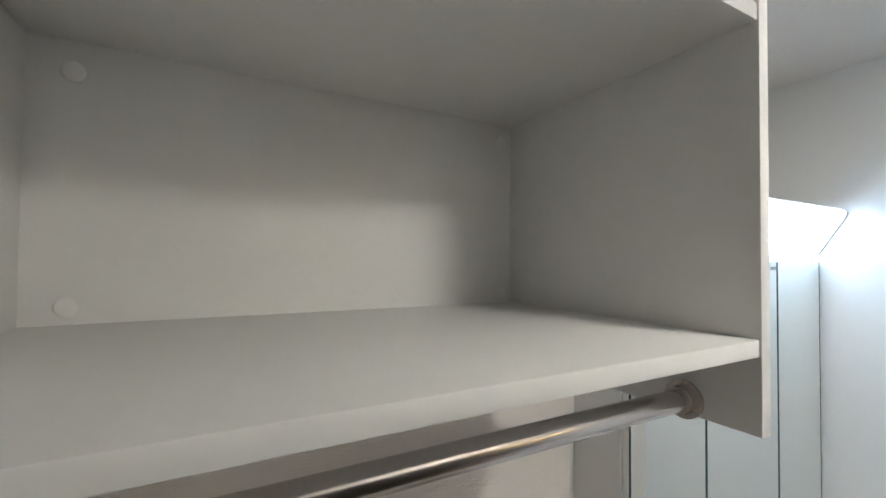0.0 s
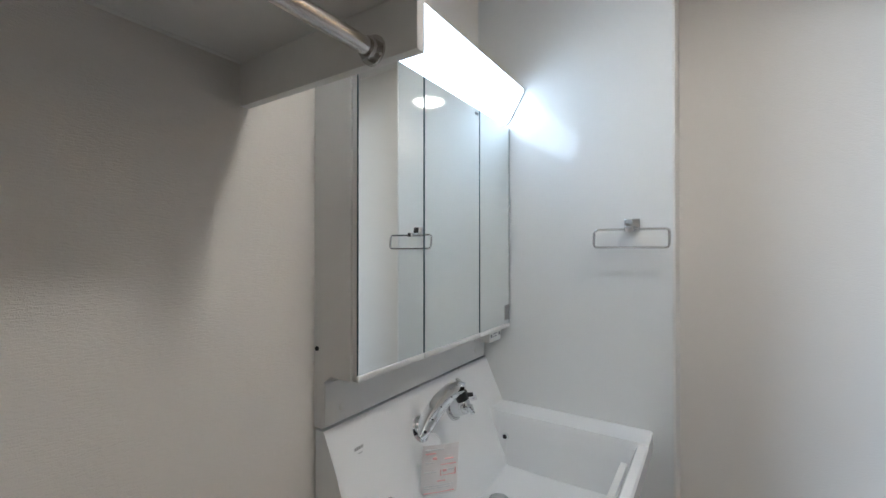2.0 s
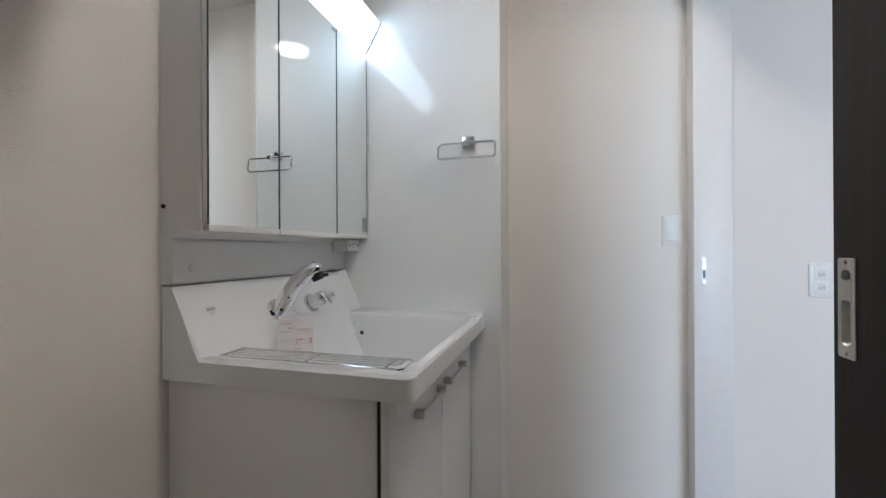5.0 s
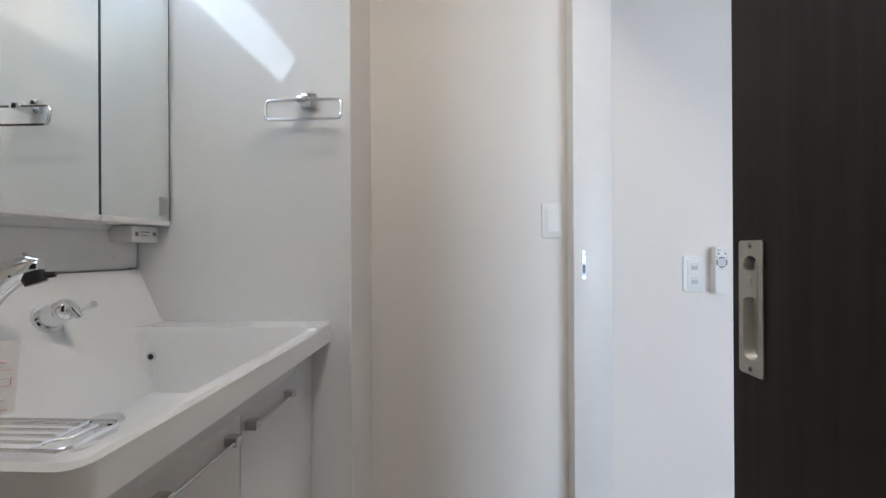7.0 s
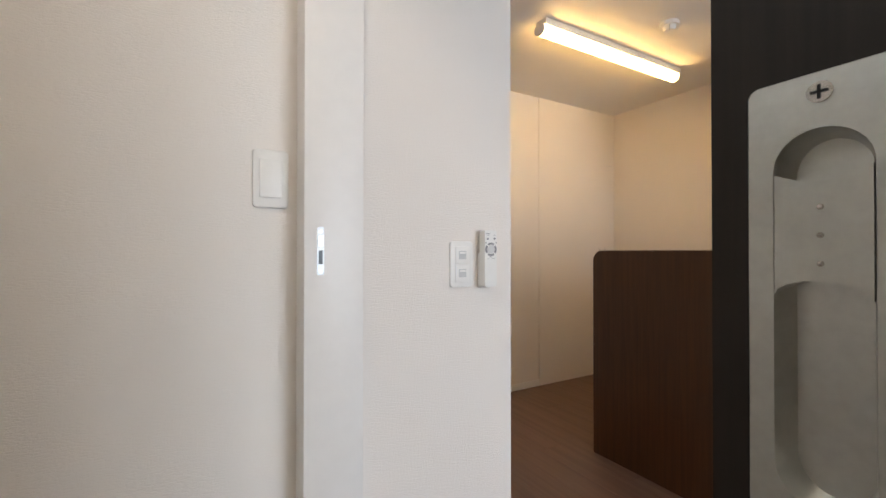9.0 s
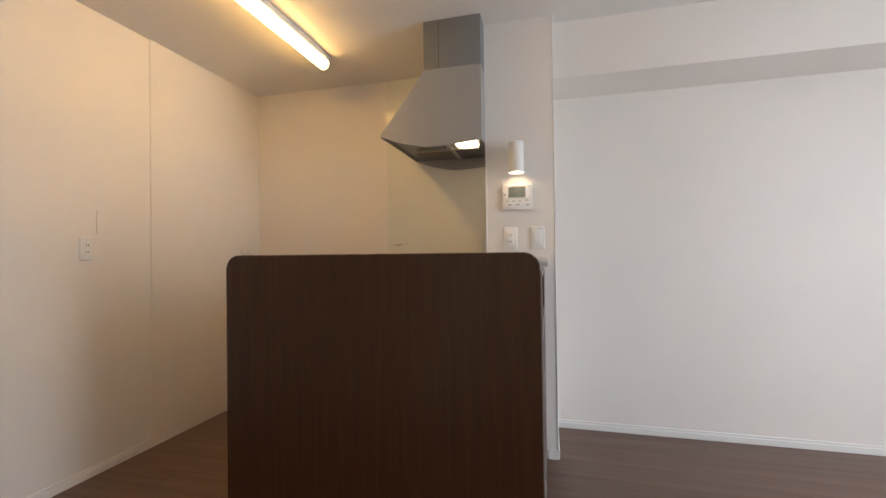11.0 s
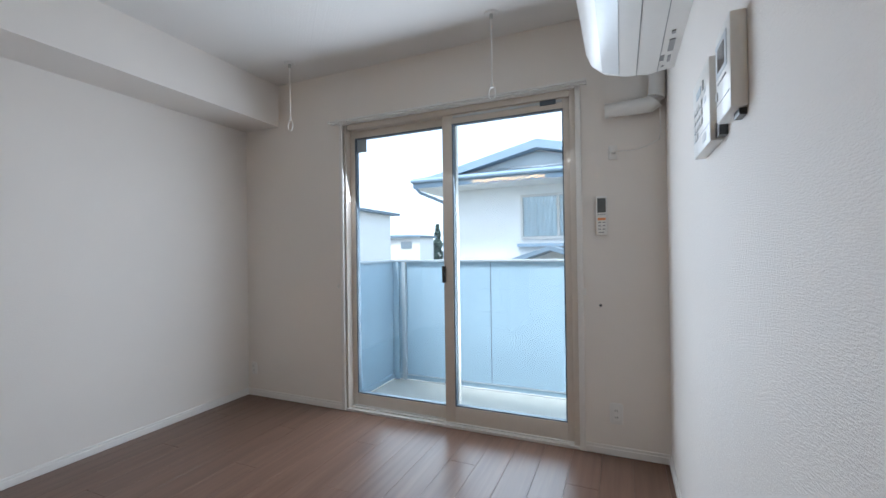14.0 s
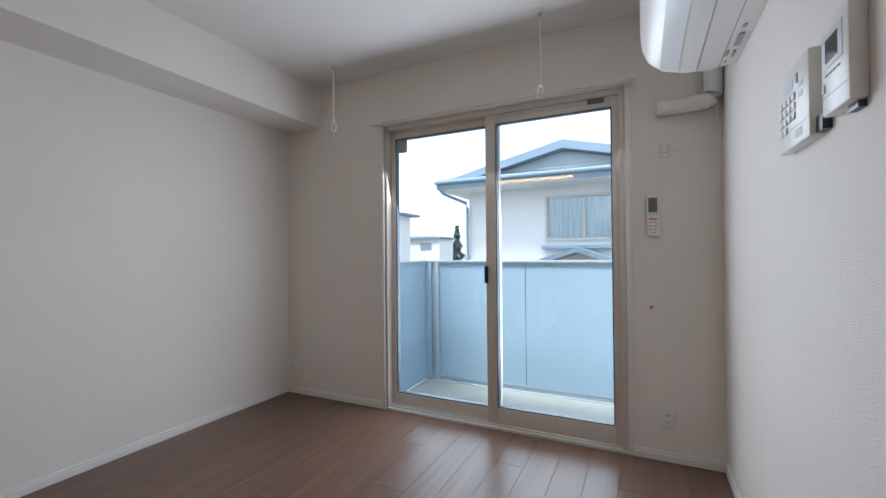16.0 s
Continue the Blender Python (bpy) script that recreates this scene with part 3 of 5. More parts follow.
    boxes("lamp_cover", [(0.0, 0.176, -0.765, -0.009, 2.0050, 2.0080)], CABINET, t)


mirror_cabinet()


# ---- washroom: washstand ----
def smooth01(v):
    v = max(0.0, min(1.0, v))
    return v * v * (3 - 2 * v)


def basin_height(x, y):
    """Top of the one-piece basin: sloped splash at the back, rim, bowl."""
    rim = 0.892
    if y > -0.105:
        rim = 0.898
    back = 1.045 - (x - 0.030) * (0.155 / 0.072)
    back = min(1.045, back)
    bowl = rim
    inside = min((x - 0.090) / 0.050 + 0.45, (0.560 - x) / 0.045, (y + 0.732) / 0.045, (-0.106 - y) / 0.022)
    floor_z = 0.732 + 0.10 * ((x - 0.33) ** 2 + 0.6 * (y + 0.40) ** 2)
    bowl = rim + (floor_z - rim) * smooth01(inside)
    return max(bowl, back if x < 0.35 else -1)


def washstand():
    t = thing("washstand", "white washstand with ceramic basin and two-door cabinet", "washstand")
    nx, ny = 118, 120
    xs = [0.004 + (0.585 - 0.004) * i / nx for i in range(nx + 1)]
    ys = [-0.765 + 0.764 * j / ny for j in range(ny + 1)]
    bm = bmesh.new()
    grid = []
    for x in xs:
        col = []
        for y in ys:
            z = basin_height(x, y)
            edge = min(0.585 - x, y + 0.765)
            if edge < 0.006 and z < 0.95:
                z -= 0.006 - math.sqrt(max(0.0, 0.006 ** 2 - (0.006 - edge) ** 2))
            px, py, cr = x, y, 0.024
            dx, dy = x - (0.585 - cr), (-0.765 + cr) - y
            if dx > 0 and dy > 0:
                k = max(dx, dy) / math.hypot(dx, dy)
                px, py = 0.585 - cr + dx * k, -0.765 + cr - dy * k
            col.append(bm.verts.new((px, py, z)))
        grid.append(col)
    for a, b in zip(grid, grid[1:]):
        for j in range(ny):
            bm.faces.new((a[j], b[j], b[j + 1], a[j + 1]))
    loop = [grid[i][0] for i in range(nx + 1)] + [grid[nx][j] for j in range(1, ny + 1)] + [grid[i][ny] for i in range(nx - 1, -1, -1)] + [grid[0][j] for j in range(ny - 1, 0, -1)]
    low = [bm.verts.new((v.co.x, v.co.y, 0.842)) for v in loop]
    for i in range(len(loop)):
        j = (i + 1) % len(loop)
        bm.faces.new((loop[i], low[i], low[j], loop[j]))
    basin = part("basin", bm, CERAMIC, t, "glossy white ceramic basin with tall splashback", smooth=True)
    boxes("side_panel", [(0.004, 0.508, -0.750, -0.733, 0.0, 0.842)], CABINET, t, bevel=0.001)
    boxes("side_panel", [(0.004, 0.512, -0.018, -0.003, 0.0, 0.842)], CABINET, t, bevel=0.001)
    boxes("bottom_panel", [(0.004, 0.5, -0.733, -0.018, 0.06, 0.08)], CABINET, t, bevel=0.001)
    boxes("back_panel", [(0.004, 0.02, -0.733, -0.018, 0.08, 0.842)], CABINET, t, bevel=0.001)
    boxes("kick_board", [(0.44, 0.46, -0.733, -0.018, 0.0, 0.06)], CABINET, t, bevel=0.001)
    # black strips stand in for the shade in the gaps behind and beside the doors
    boxes("shadow_gap", [(0.503, 0.512, -0.733, -0.018, 0.08, 0.745)], BLACK, t)
    boxes("shadow_gap", [(0.506, 0.5175, -0.7470, -0.738, 0.085, 0.838)], BLACK, t)
    for a, b in ((-0.748, -0.3775), (-0.3745, -0.004)):
        d = boxes("cabinet_door", [(0.515, 0.532, a, b, 0.085, 0.836)], CABINET, t, bevel=0.0015)
        c = -0.510 if a < -0.5 else -0.265
        rods("handle", [((0.550, c - 0.085, 0.757), (0.550, c + 0.085, 0.757))], 0.0035, NICKEL, d, "slim nickel bar handle")
        for y in (c - 0.088, c + 0.088):
            boxes("handle_post", [(0.532, 0.556, y - 0.010, y + 0.010, 0.749, 0.766)], NICKEL, d, bevel=0.002)
    bm = bmesh.new()
    rod(bm, (0.165, -0.1235, 0.829), (0.165, -0.1300, 0.829), 0.011, 20)
    part("overflow_ring", bm, CHROME, basin, smooth=True)
    bm = bmesh.new()
    rod(bm, (0.165, -0.1295, 0.829), (0.165, -0.1306, 0.829), 0.007, 16)
    part("overflow_hole", bm, BLACK, basin)
    bm = bmesh.new()
    rod(bm, (0.25, -0.355, 0.728), (0.25, -0.355, 0.762), 0.020, 24)
    rod(bm, (0.25, -0.355, 0.760), (0.25, -0.355, 0.768), 0.030, 24, 0.026)
    part("drain_plug", bm, CHROME, t, smooth=True)
    boxes("maker_mark", [(0.0575, 0.0595, -0.700 + 0.007 * k, -0.6955 + 0.007 * k, 0.984, 0.991) for k in range(4)] + [(0.0605, 0.0625, -0.692, -0.680, 0.976, 0.9785)], PALEINK, t)


washstand()


def faucet():
    t = thing("faucet", "chrome pull-out faucet spout on the washstand splashback", "faucet")
    b, d = Vector((0.068, -0.468, 0.952)), Vector((0.905, 0.0, 0.425)).normalized()
    bm = bmesh.new()
    rod(bm, b - d * 0.006, b + d * 0.006, 0.034, 32)
    rod(bm, b + d * 0.006, b + d * 0.010, 0.034, 32, 0.029)
    part("escutcheon", bm, CHROME, t, smooth=True)
    pts = [b + Vector(p) for p in ((0.000, -0.002, -0.012), (0.016, 0.004, 0.012), (0.034, 0.012, 0.046), (0.055, 0.022, 0.080), (0.080, 0.034, 0.107), (0.104, 0.045, 0.119), (0.114, 0.049, 0.119))]
    bm = bmesh.new()
    tube(bm, pts, [0.0225, 0.0245, 0.0250, 0.0245, 0.0235, 0.0205, 0.0130], 22)
    spout = part("spout", bm, CHROME, t, smooth=True)
    side = Vector((0.55, -0.78, -0.25)).normalized()
    for k, r in ((1, 0.0045), (2, 0.003), (3, 0.0022), (4, 0.0022)):
        bm = bmesh.new()
        ball(bm, pts[k] + side * 0.0238, r, 10)
        part("side_slot", bm, BLACK, spout, smooth=True)
    bm = bmesh.new()
    p = b + Vector((0.102, 0.044, 0.106))
    rod(bm, p, p + Vector((0.007, 0.003, -0.020)), 0.0185, 22, 0.0165)
    rod(bm, p + Vector((0.010, 0.004, -0.006)), p + Vector((0.030, 0.016, -0.004)), 0.007, 12, 0.005)
    part("spray_head", bm, BLACK, t, "black spray outlet", smooth=True)
    bm = bmesh.new()
    rod(bm, p + Vector((-0.006, -0.002, 0.030)), p + Vector((-0.004, -0.001, 0.034)), 0.008, 14)
    part("push_button", bm, NICKEL, t)
    v = thing("faucet_valve", "chrome single-lever mixer valve on the splashback", "faucet valve")
    c = Vector((0.068, -0.304, 0.951))
    bm = bmesh.new()
    rod(bm, c - d * 0.005, c + d * 0.012, 0.034, 26, 0.031)
    part("escutcheon", bm, CHROME, v, smooth=True)
    bm = bmesh.new()
    rod(bm, c + d * 0.010, c + d * 0.046, 0.025, 24, 0.023)
    ball(bm, c + d * 0.050, 0.0245, 20, (0.7, 1, 1))
    part("body", bm, CHROME, v, smooth=True)
    bm = bmesh.new()
    tube(bm, [c + d * 0.052, c + d * 0.072 + Vector((0, 0, -0.008)), c + d * 0.082 + Vector((0, 0.004, -0.030))], [0.012, 0.011, 0.007], 12)
    part("lever", bm, CHROME, v, smooth=True)
    bm = bmesh.new()
    q = Vector((0.066, -0.228, 0.955))
    rod(bm, q - d * 0.004, q + d * 0.004, 0.012, 18)
    rod(bm, q, q + d * 0.034, 0.0035, 10)
    rod(bm, q + d * 0.032, q + d * 0.048, 0.0070, 14, 0.0085)
    k = part("drain_knob", bm, CHROME, None, smooth=True)
    tagged(k, "small chrome pop-up drain pull knob on the splashback", "drain knob")
    card = thing("instruction_card", "white paper card with red print hanging from the faucet", "paper card")
    m = Matrix.Translation((0.155, -0.500, 0.885)) @ Matrix.Rotation(radians(56.6), 4, "Z") @ Matrix.Rotation(radians(4), 4, "Y")
    bm = bmesh.new()
    rings = [[bm.verts.new(m @ Vector((u, -0.004 * math.cos(u * 30) + dv + 0.0015 * math.sin(w * 40), w))) for u, dv in [(-0.05 + 0.02 * i, 0) for i in range(6)] + [(0.05 - 0.02 * i, 0.0006) for i in range(6)]] for w in (0.062, 0.03, 0.0, -0.03, -0.062)]
    for a, c2 in zip(rings, rings[1:]):
        for i in range(12):
            bm.faces.new((a[i], a[(i + 1) % 12], c2[(i + 1) % 12], c2[i]))
    bm.faces.new(rings[0])
    bm.faces.new(rings[-1][::-1])
    sheet = part("sheet", bm, CARD, card, smooth=True)
    for u0, u1, w, h, mt in ((-0.042, 0.005, 0.050, 0.003, INK), (-0.042, -0.016, 0.041, 0.003, REDINK), (-0.022, -0.012, 0.027, 0.008, REDINK), (0.010, 0.034, 0.025, 0.003, REDINK), (-0.042, -0.020, 0.019, 0.002, INK), (0.000, 0.042, 0.012, 0.0012, REDINK), (0.000, 0.042, -0.014, 0.0012, REDINK), (0.000, 0.0012, -0.014, 0.026, REDINK), (0.041, 0.042, -0.014, 0.026, REDINK), (0.006, 0.016, -0.005, 0.009, REDINK), (0.020, 0.038, -0.002, 0.002, INK), (-0.044, -0.012, -0.004, 0.002, INK), (-0.008, 0.014, -0.028, 0.004, REDINK), (-0.042, 0.036, -0.038, 0.0015, INK), (-0.042, 0.028, -0.044, 0.0015, INK), (-0.042, 0.040, -0.055, 0.002, REDINK)):
        ob = boxes("print", [(u0, u1, -0.0062, -0.0012, w, w + h * 0.55)], PALEINK if mt is INK else mt, sheet)
        ob.matrix_world = m
    bm = bmesh.new()
    top = m @ Vector((0, -0.003, 0.060))
    tube(bm, [top, top + Vector((-0.012, 0.010, 0.012)), Vector((0.100, -0.472, 0.960))], 0.0008, 6)
    part("string", bm, CARD, card)


faucet()


def wire_rack():
    t = thing("wire_rack", "chrome wire rack laid over the basin edge", "wire rack")
    z, xa, xb, ya, yb = 0.899, 0.145, 0.552, -0.752, -0.680
    bm = bmesh.new()
    tube(bm, [(xa, ya, z), (xb, ya, z), (xb + 0.008, ya + 0.008, z), (xb + 0.008, yb - 0.008, z), (xb, yb, z), (xa, yb, z), (xa, ya, z)], 0.0026, 8)
    part("frame", bm, CHROME, t, smooth=True)
    for k in range(1, 5):
        y = ya + (yb - ya) * k / 5
        rods("wire", [((xa, y, z + 0.002), (xb - 0.03, y, z + 0.002))], 0.0017, CHROME, t, seg=8)
    for x in (xa + 0.005, (xa + xb) / 2, xb - 0.03):
        rods("cross_wire", [((x, ya, z), (x, yb, z))], 0.0019, CHROME, t, seg=8)
    bm = bmesh.new()
    tube(bm, [(xb - 0.022, ya + 0.02, z + 0.001), (xb - 0.004, ya + 0.022, z + 0.004), (xb - 0.004, yb - 0.022, z + 0.004), (xb - 0.022, yb - 0.02, z + 0.001)], 0.0018, 8)
    part("grip_wire", bm, CHROME, t, smooth=True)


wire_rack()


def towel_ring():
    t = thing("towel_ring", "chrome rectangular towel ring on the splash panel", "towel ring")
    boxes("mount", [(0.508, 0.552, -0.012, 0.0, 1.492, 1.532)], CHROME, t, bevel=0.002)
    boxes("arm", [(0.516, 0.544, -0.062, -0.010, 1.490, 1.508)], CHROME, t, bevel=0.003)
    path = rounded(0.430, 0.634, 1.4445, 1.498, 0.012, n=5)
    pts = [(u, -0.054 + (v - 1.498) * 0.12, v) for u, v in path]
    pts = pts[3:] + pts[:4]
    bm = bmesh.new()
    tube(bm, pts, 0.0042, 12)
    part("ring", bm, CHROME, t, smooth=True)


towel_ring()

dl = thing("ceiling_light", "round flush white ceiling downlight, lit", "ceiling light")
bm = bmesh.new()
rod(bm, (0.99, -0.73, ZW - 0.012), (0.99, -0.73, ZW), 0.098, 32)
part("trim_ring", bm, TRIM, dl, smooth=True)
bm = bmesh.new()
rod(bm, (0.99, -0.73, ZW - 0.016), (0.99, -0.73, ZW - 0.0125), 0.088, 32)
part("diffuser", bm, DOWN_GLOW, dl)


# ---- kitchen ----
def peninsula_panel():
    bm = bmesh.new()
    prism(bm, rounded(-0.313, 0.846, 0.0, 1.050, 0.055, "cd", 8), 0, 2.907, 2.928)
    t = thing("counter_end_panel", "dark walnut counter end panel with rounded top corners", "counter panel")
    part("panel", bm, PENWOOD, t, smooth=True)
    loop = rounded(-0.313, 0.846, 0.0, 1.050, 0.055, "cd", 8)[1:-1]
    bm = bmesh.new()
    out, y0 = [], 0.2665
    for x in (2.909, 2.926):
        for grow in (0.0005, 0.002):
            out.append([bm.verts.new((x, u + grow * (1 if u > y0 else -1) * (1 if abs(u - y0) > 0.53 else 0), v + (grow if v > 0.9 else 0))) for u, v in loop])
    for p, q in ((0, 1), (1, 3), (3, 2), (2, 0)):
        for i in range(len(loop) - 1):
            bm.faces.new((out[p][i], out[p][i + 1], out[q][i + 1], out[q][i]))
    part("edge_band", bm, SHELFWOOD, t, "brown wood-grain edge band", smooth=True)


peninsula_panel()


def counter_shelf():
    t = thing("bookshelf", "built-in walnut shelf with white edges under the counter", "bookshelf")
    x0, x1, yf, yb = 2.929, 3.766, -0.315, -0.030
    EDGE = mat("shelf_edging", (0.36, 0.31, 0.285), 0.45, noise_scale=30, vary=0.02)
    boxes("back_board", [(x0, x1, yb - 0.006, yb, 0.0, 0.985)], SHELFWOOD, t)
    boxes("side_board", [(x0, x0 + 0.018, yf, yb - 0.006, 0.0, 0.985)], SHELFWOOD, t)
    boxes("side_board", [(x1 - 0.018, x1, yf, yb - 0.006, 0.0, 0.985)], SHELFWOOD, t)
    boxes("stile", [(x0, x0 + 0.020, yf - 0.004, yf, 0.0, 0.985)], EDGE, t)
    boxes("stile", [(x1 - 0.020, x1, yf - 0.004, yf, 0.0, 0.985)], EDGE, t)
    boxes("top_rail", [(x0, x1, yf - 0.004, yf, 0.968, 0.992)], EDGE, t)
    boxes("countertop", [(x0, x1, yf - 0.010, yb + 0.28, 0.992, 1.006), (x0, x1, yf - 0.022, yb + 0.28, 1.006, 1.020)], mat("pale_worktop", (0.50, 0.46, 0.42), 0.3, noise_scale=30, vary=0.03), t, "pale moulded countertop", bevel=0.003)
    boards = [(x0 + 0.018, x1 - 0.018, 0.752, 0.778, 0.030)]
    d1, d2 = 3.137, 3.472
    for a, b, z in ((x0 + 0.018, d1, 0.512), (d1, d2, 0.512), (d2, x1 - 0.018, 0.512), (d2, x1 - 0.018, 0.215), (d1, d2, 0.215), (x0 + 0.018, d1, 0.215), (x0 + 0.018, x1 - 0.018, 0.03)):
        boards.append((a, b, z, z + 0.018, 0.018))
    for a, b, z, zt, _ in boards:
        s = boxes("shelf_board", [(a, b, yf, yb - 0.006, z, zt)], SHELFWOOD, t)
        boxes("edging", [(a, b, yf - 0.003, yf, z, zt)], EDGE, s)
    for d in (d1, d2):
        s = boxes("divider", [(d - 0.008, d + 0.008, yf, yb - 0.006, 0.0, 0.752)], SHELFWOOD, t)
        boxes("edging", [(d - 0.008, d + 0.008, yf - 0.0035, yf, 0.0, 0.752)], EDGE, s)
    bm = bmesh.new()
    rod(bm, (3.70, yb - 0.006, 0.50), (3.70, yb - 0.012, 0.50), 0.008, 12)
    part("shelf_peg", bm, STEEL, t)


counter_shelf()


def cooker_hood():
    t = thing("cooker_hood", "grey enamel slanted cooker hood with lit lamp", "cooker hood")
    xa, xb = 3.650, XK - 0.010
    prof = [(-0.022, 1.622), (0.16, 1.606), (0.27, 1.604), (0.40, 1.630), (0.523, 1.674), (0.520, 1.690), (0.462, 1.762), (0.402, 1.838), (0.345, 1.912), (0.296, 1.980), (0.281, 2.006), (-0.022, 2.006)]
    bm = bmesh.new()
    n = len(prof)
    a = [bm.verts.new((xa, u, v)) for u, v in prof]
    b = [bm.verts.new((xb, u, v)) for u, v in prof]
    for i in range(4, n):
        j = (i + 1) % n
        bm.faces.new((a[i], a[j], b[j], b[i]))
    bm.faces.new(a)
    bm.faces.new(b)
    part("body", bm, HOODWHITE, t, smooth=True)
    boxes("underside", [(xa + 0.003, xb, -0.021, 0.500, 1.680, 1.690), (xa + 0.003, xa + 0.020, -0.021, 0.400, 1.640, 1.680)], HOODDARK, t, "grey steel underside")
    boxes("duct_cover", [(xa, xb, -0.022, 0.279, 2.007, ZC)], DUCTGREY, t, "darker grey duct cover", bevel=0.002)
    boxes("duct_seam", [(xa - 0.0006, xa + 0.001, 0.196, 0.198, 2.009, ZC - 0.002)], BLACK, t)
    boxes("lamp_cover", [(xa + 0.16, xa + 0.30, 0.04, 0.16, 1.664, 1.680)], HOOD_GLOW, t, "glowing warm hood lamp")
    boxes("filter_bar", [(xa + 0.10, xb - 0.05, 0.205, 0.222, 1.664, 1.680)], NICKEL, t)
    boxes("filter_bar", [(xa + 0.34, xa + 0.36, 0.05, 0.43, 1.666, 1.680)], NICKEL, t)


cooker_hood()


def kitchen_tube():
    t = thing("ceiling_lamp", "long warm tube lamp on the kitchen ceiling, lit", "ceiling lamp")
    y = 0.970
    boxes("base", [(2.66, 3.858, y - 0.038, y + 0.038, ZC - 0.036, ZC)], PLASTIC, t, bevel=0.003)
    bm = bmesh.new()
    prism(bm, [(y - 0.030, ZC - 0.035), (y - 0.033, ZC - 0.050), (y - 0.026, ZC - 0.072), (y - 0.010, ZC - 0.082), (y + 0.010, ZC - 0.082), (y + 0.026, ZC - 0.072), (y + 0.033, ZC - 0.050), (y + 0.030, ZC - 0.035)], 0, 2.655, 3.845)
    part("diffuser", bm, TUBE_GLOW, t, "glowing warm diffuser", smooth=True)
    for x in (3.845, 2.645):
        bm = bmesh.new()
        prism(bm, [(y - 0.030, ZC - 0.034), (y - 0.034, ZC - 0.050), (y - 0.027, ZC - 0.073), (y - 0.010, ZC - 0.083), (y + 0.010, ZC - 0.083), (y + 0.027, ZC - 0.073), (y + 0.034, ZC - 0.050), (y + 0.030, ZC - 0.034)], 0, x, x + 0.012)
        part("end_cap", bm, PLASTIC, t, smooth=True)


kitchen_tube()


def smoke_detector():
    t = thing("smoke_detector", "small white round smoke detector on the ceiling", "smoke detector")
    bm = bmesh.new()
    rod(bm, (3.275, 0.655, ZC), (3.275, 0.655, ZC - 0.018), 0.048, 24, 0.046)
    part("base", bm, PLASTIC, t, smooth=True)
    bm = bmesh.new()
    rod(bm, (3.275, 0.655, ZC - 0.018), (3.275, 0.655, ZC - 0.040), 0.034, 20, 0.026)
    part("sensor", bm, PLASTIC, t, smooth=True)
    rods("pull_ring", [((3.245, 0.635, ZC - 0.02), (3.245, 0.635, ZC - 0.05))], 0.003, NICKEL, t)


smoke_detector()


def wall_spot():
    t = thing("spot_lamp", "white cylinder spot lamp on the wall end, lit", "spot lamp")
    cx, cy = 3.700, -0.189
    bm = bmesh.new()
    segs, r, z0, z1 = 28, 0.0385, 1.452, 1.607
    loops = [[bm.verts.new((cx + rr * math.cos(2 * math.pi * k / segs), cy + rr * math.sin(2 * math.pi * k / segs), z)) for k in range(segs)] for rr, z in ((0.034, z0 + 0.012), (0.0365, z0), (r, z0), (r, z1 - 0.004), (r - 0.004, z1))]
    for a, b in zip(loops, loops[1:]):
        for k in range(segs):
            bm.faces.new((a[k], a[(k + 1) % segs], b[(k + 1) % segs], b[k]))
    bm.faces.new(loops[-1])
    part("shade", bm, PLASTIC, t, "white metal cylinder shade", smooth=True)
    bm = bmesh.new()
    rod(bm, (cx, cy, z0 + 0.010), (cx, cy, z0 + 0.014), 0.0335, 28)
    part("bulb", bm, SPOT_GLOW, t, "glowing warm bulb")
    rods("arm", [((cx + 0.03, cy, 1.545), (3.767, cy, 1.545))], 0.010, PLASTIC, t)
    bm = bmesh.new()
    rod(bm, (3.767, cy, 1.545), (3.759, cy, 1.545), 0.030, 24)
    part("wall_plate", bm, PLASTIC, t, smooth=True)


wall_spot()


def thermostat():
    t = thing("water_heater_panel", "white water heater control panel with grey display", "control panel")
    xf = 3.767 - 0.020
    ya, yb, za, zb = -0.264, -0.112, 1.271, 1.402
    body = boxes("body", [(xf, 3.767, ya, yb, za, zb)], PLASTIC, t, bevel=0.004)
    boxes("display", [(xf - 0.001, xf + 0.001, -0.226, -0.146, 1.337, 1.386)], SCREEN, t, "grey liquid crystal display")
    boxes("display_frame", [(xf - 0.0006, xf + 0.001, -0.231, -0.141, 1.332, 1.391)], PLASTIC_GREY, t)
    for k, (y, z, w, h) in enumerate(((-0.124, 1.350, 0.008, 0.010), (-0.138, 1.315, 0.014, 0.004), (-0.170, 1.315, 0.014, 0.004), (-0.200, 1.315, 0.010, 0.004), (-0.235, 1.318, 0.018, 0.004), (-0.150, 1.296, 0.020, 0.005), (-0.190, 1.296, 0.020, 0.005), (-0.240, 1.294, 0.018, 0.005), (-0.186, 1.396, 0.028, 0.0022), (-0.246, 1.390, 0.014, 0.003))):
        boxes("button_print", [(xf - 0.0009, xf + 0.001, y - w / 2, y + w / 2, z - h / 2, z + h / 2)], INK, t)
    boxes("cover_seam", [(xf - 0.0007, xf + 0.001, ya + 0.003, yb - 0.003, 1.3255, 1.3265)], PLASTIC_GREY, t)


thermostat()


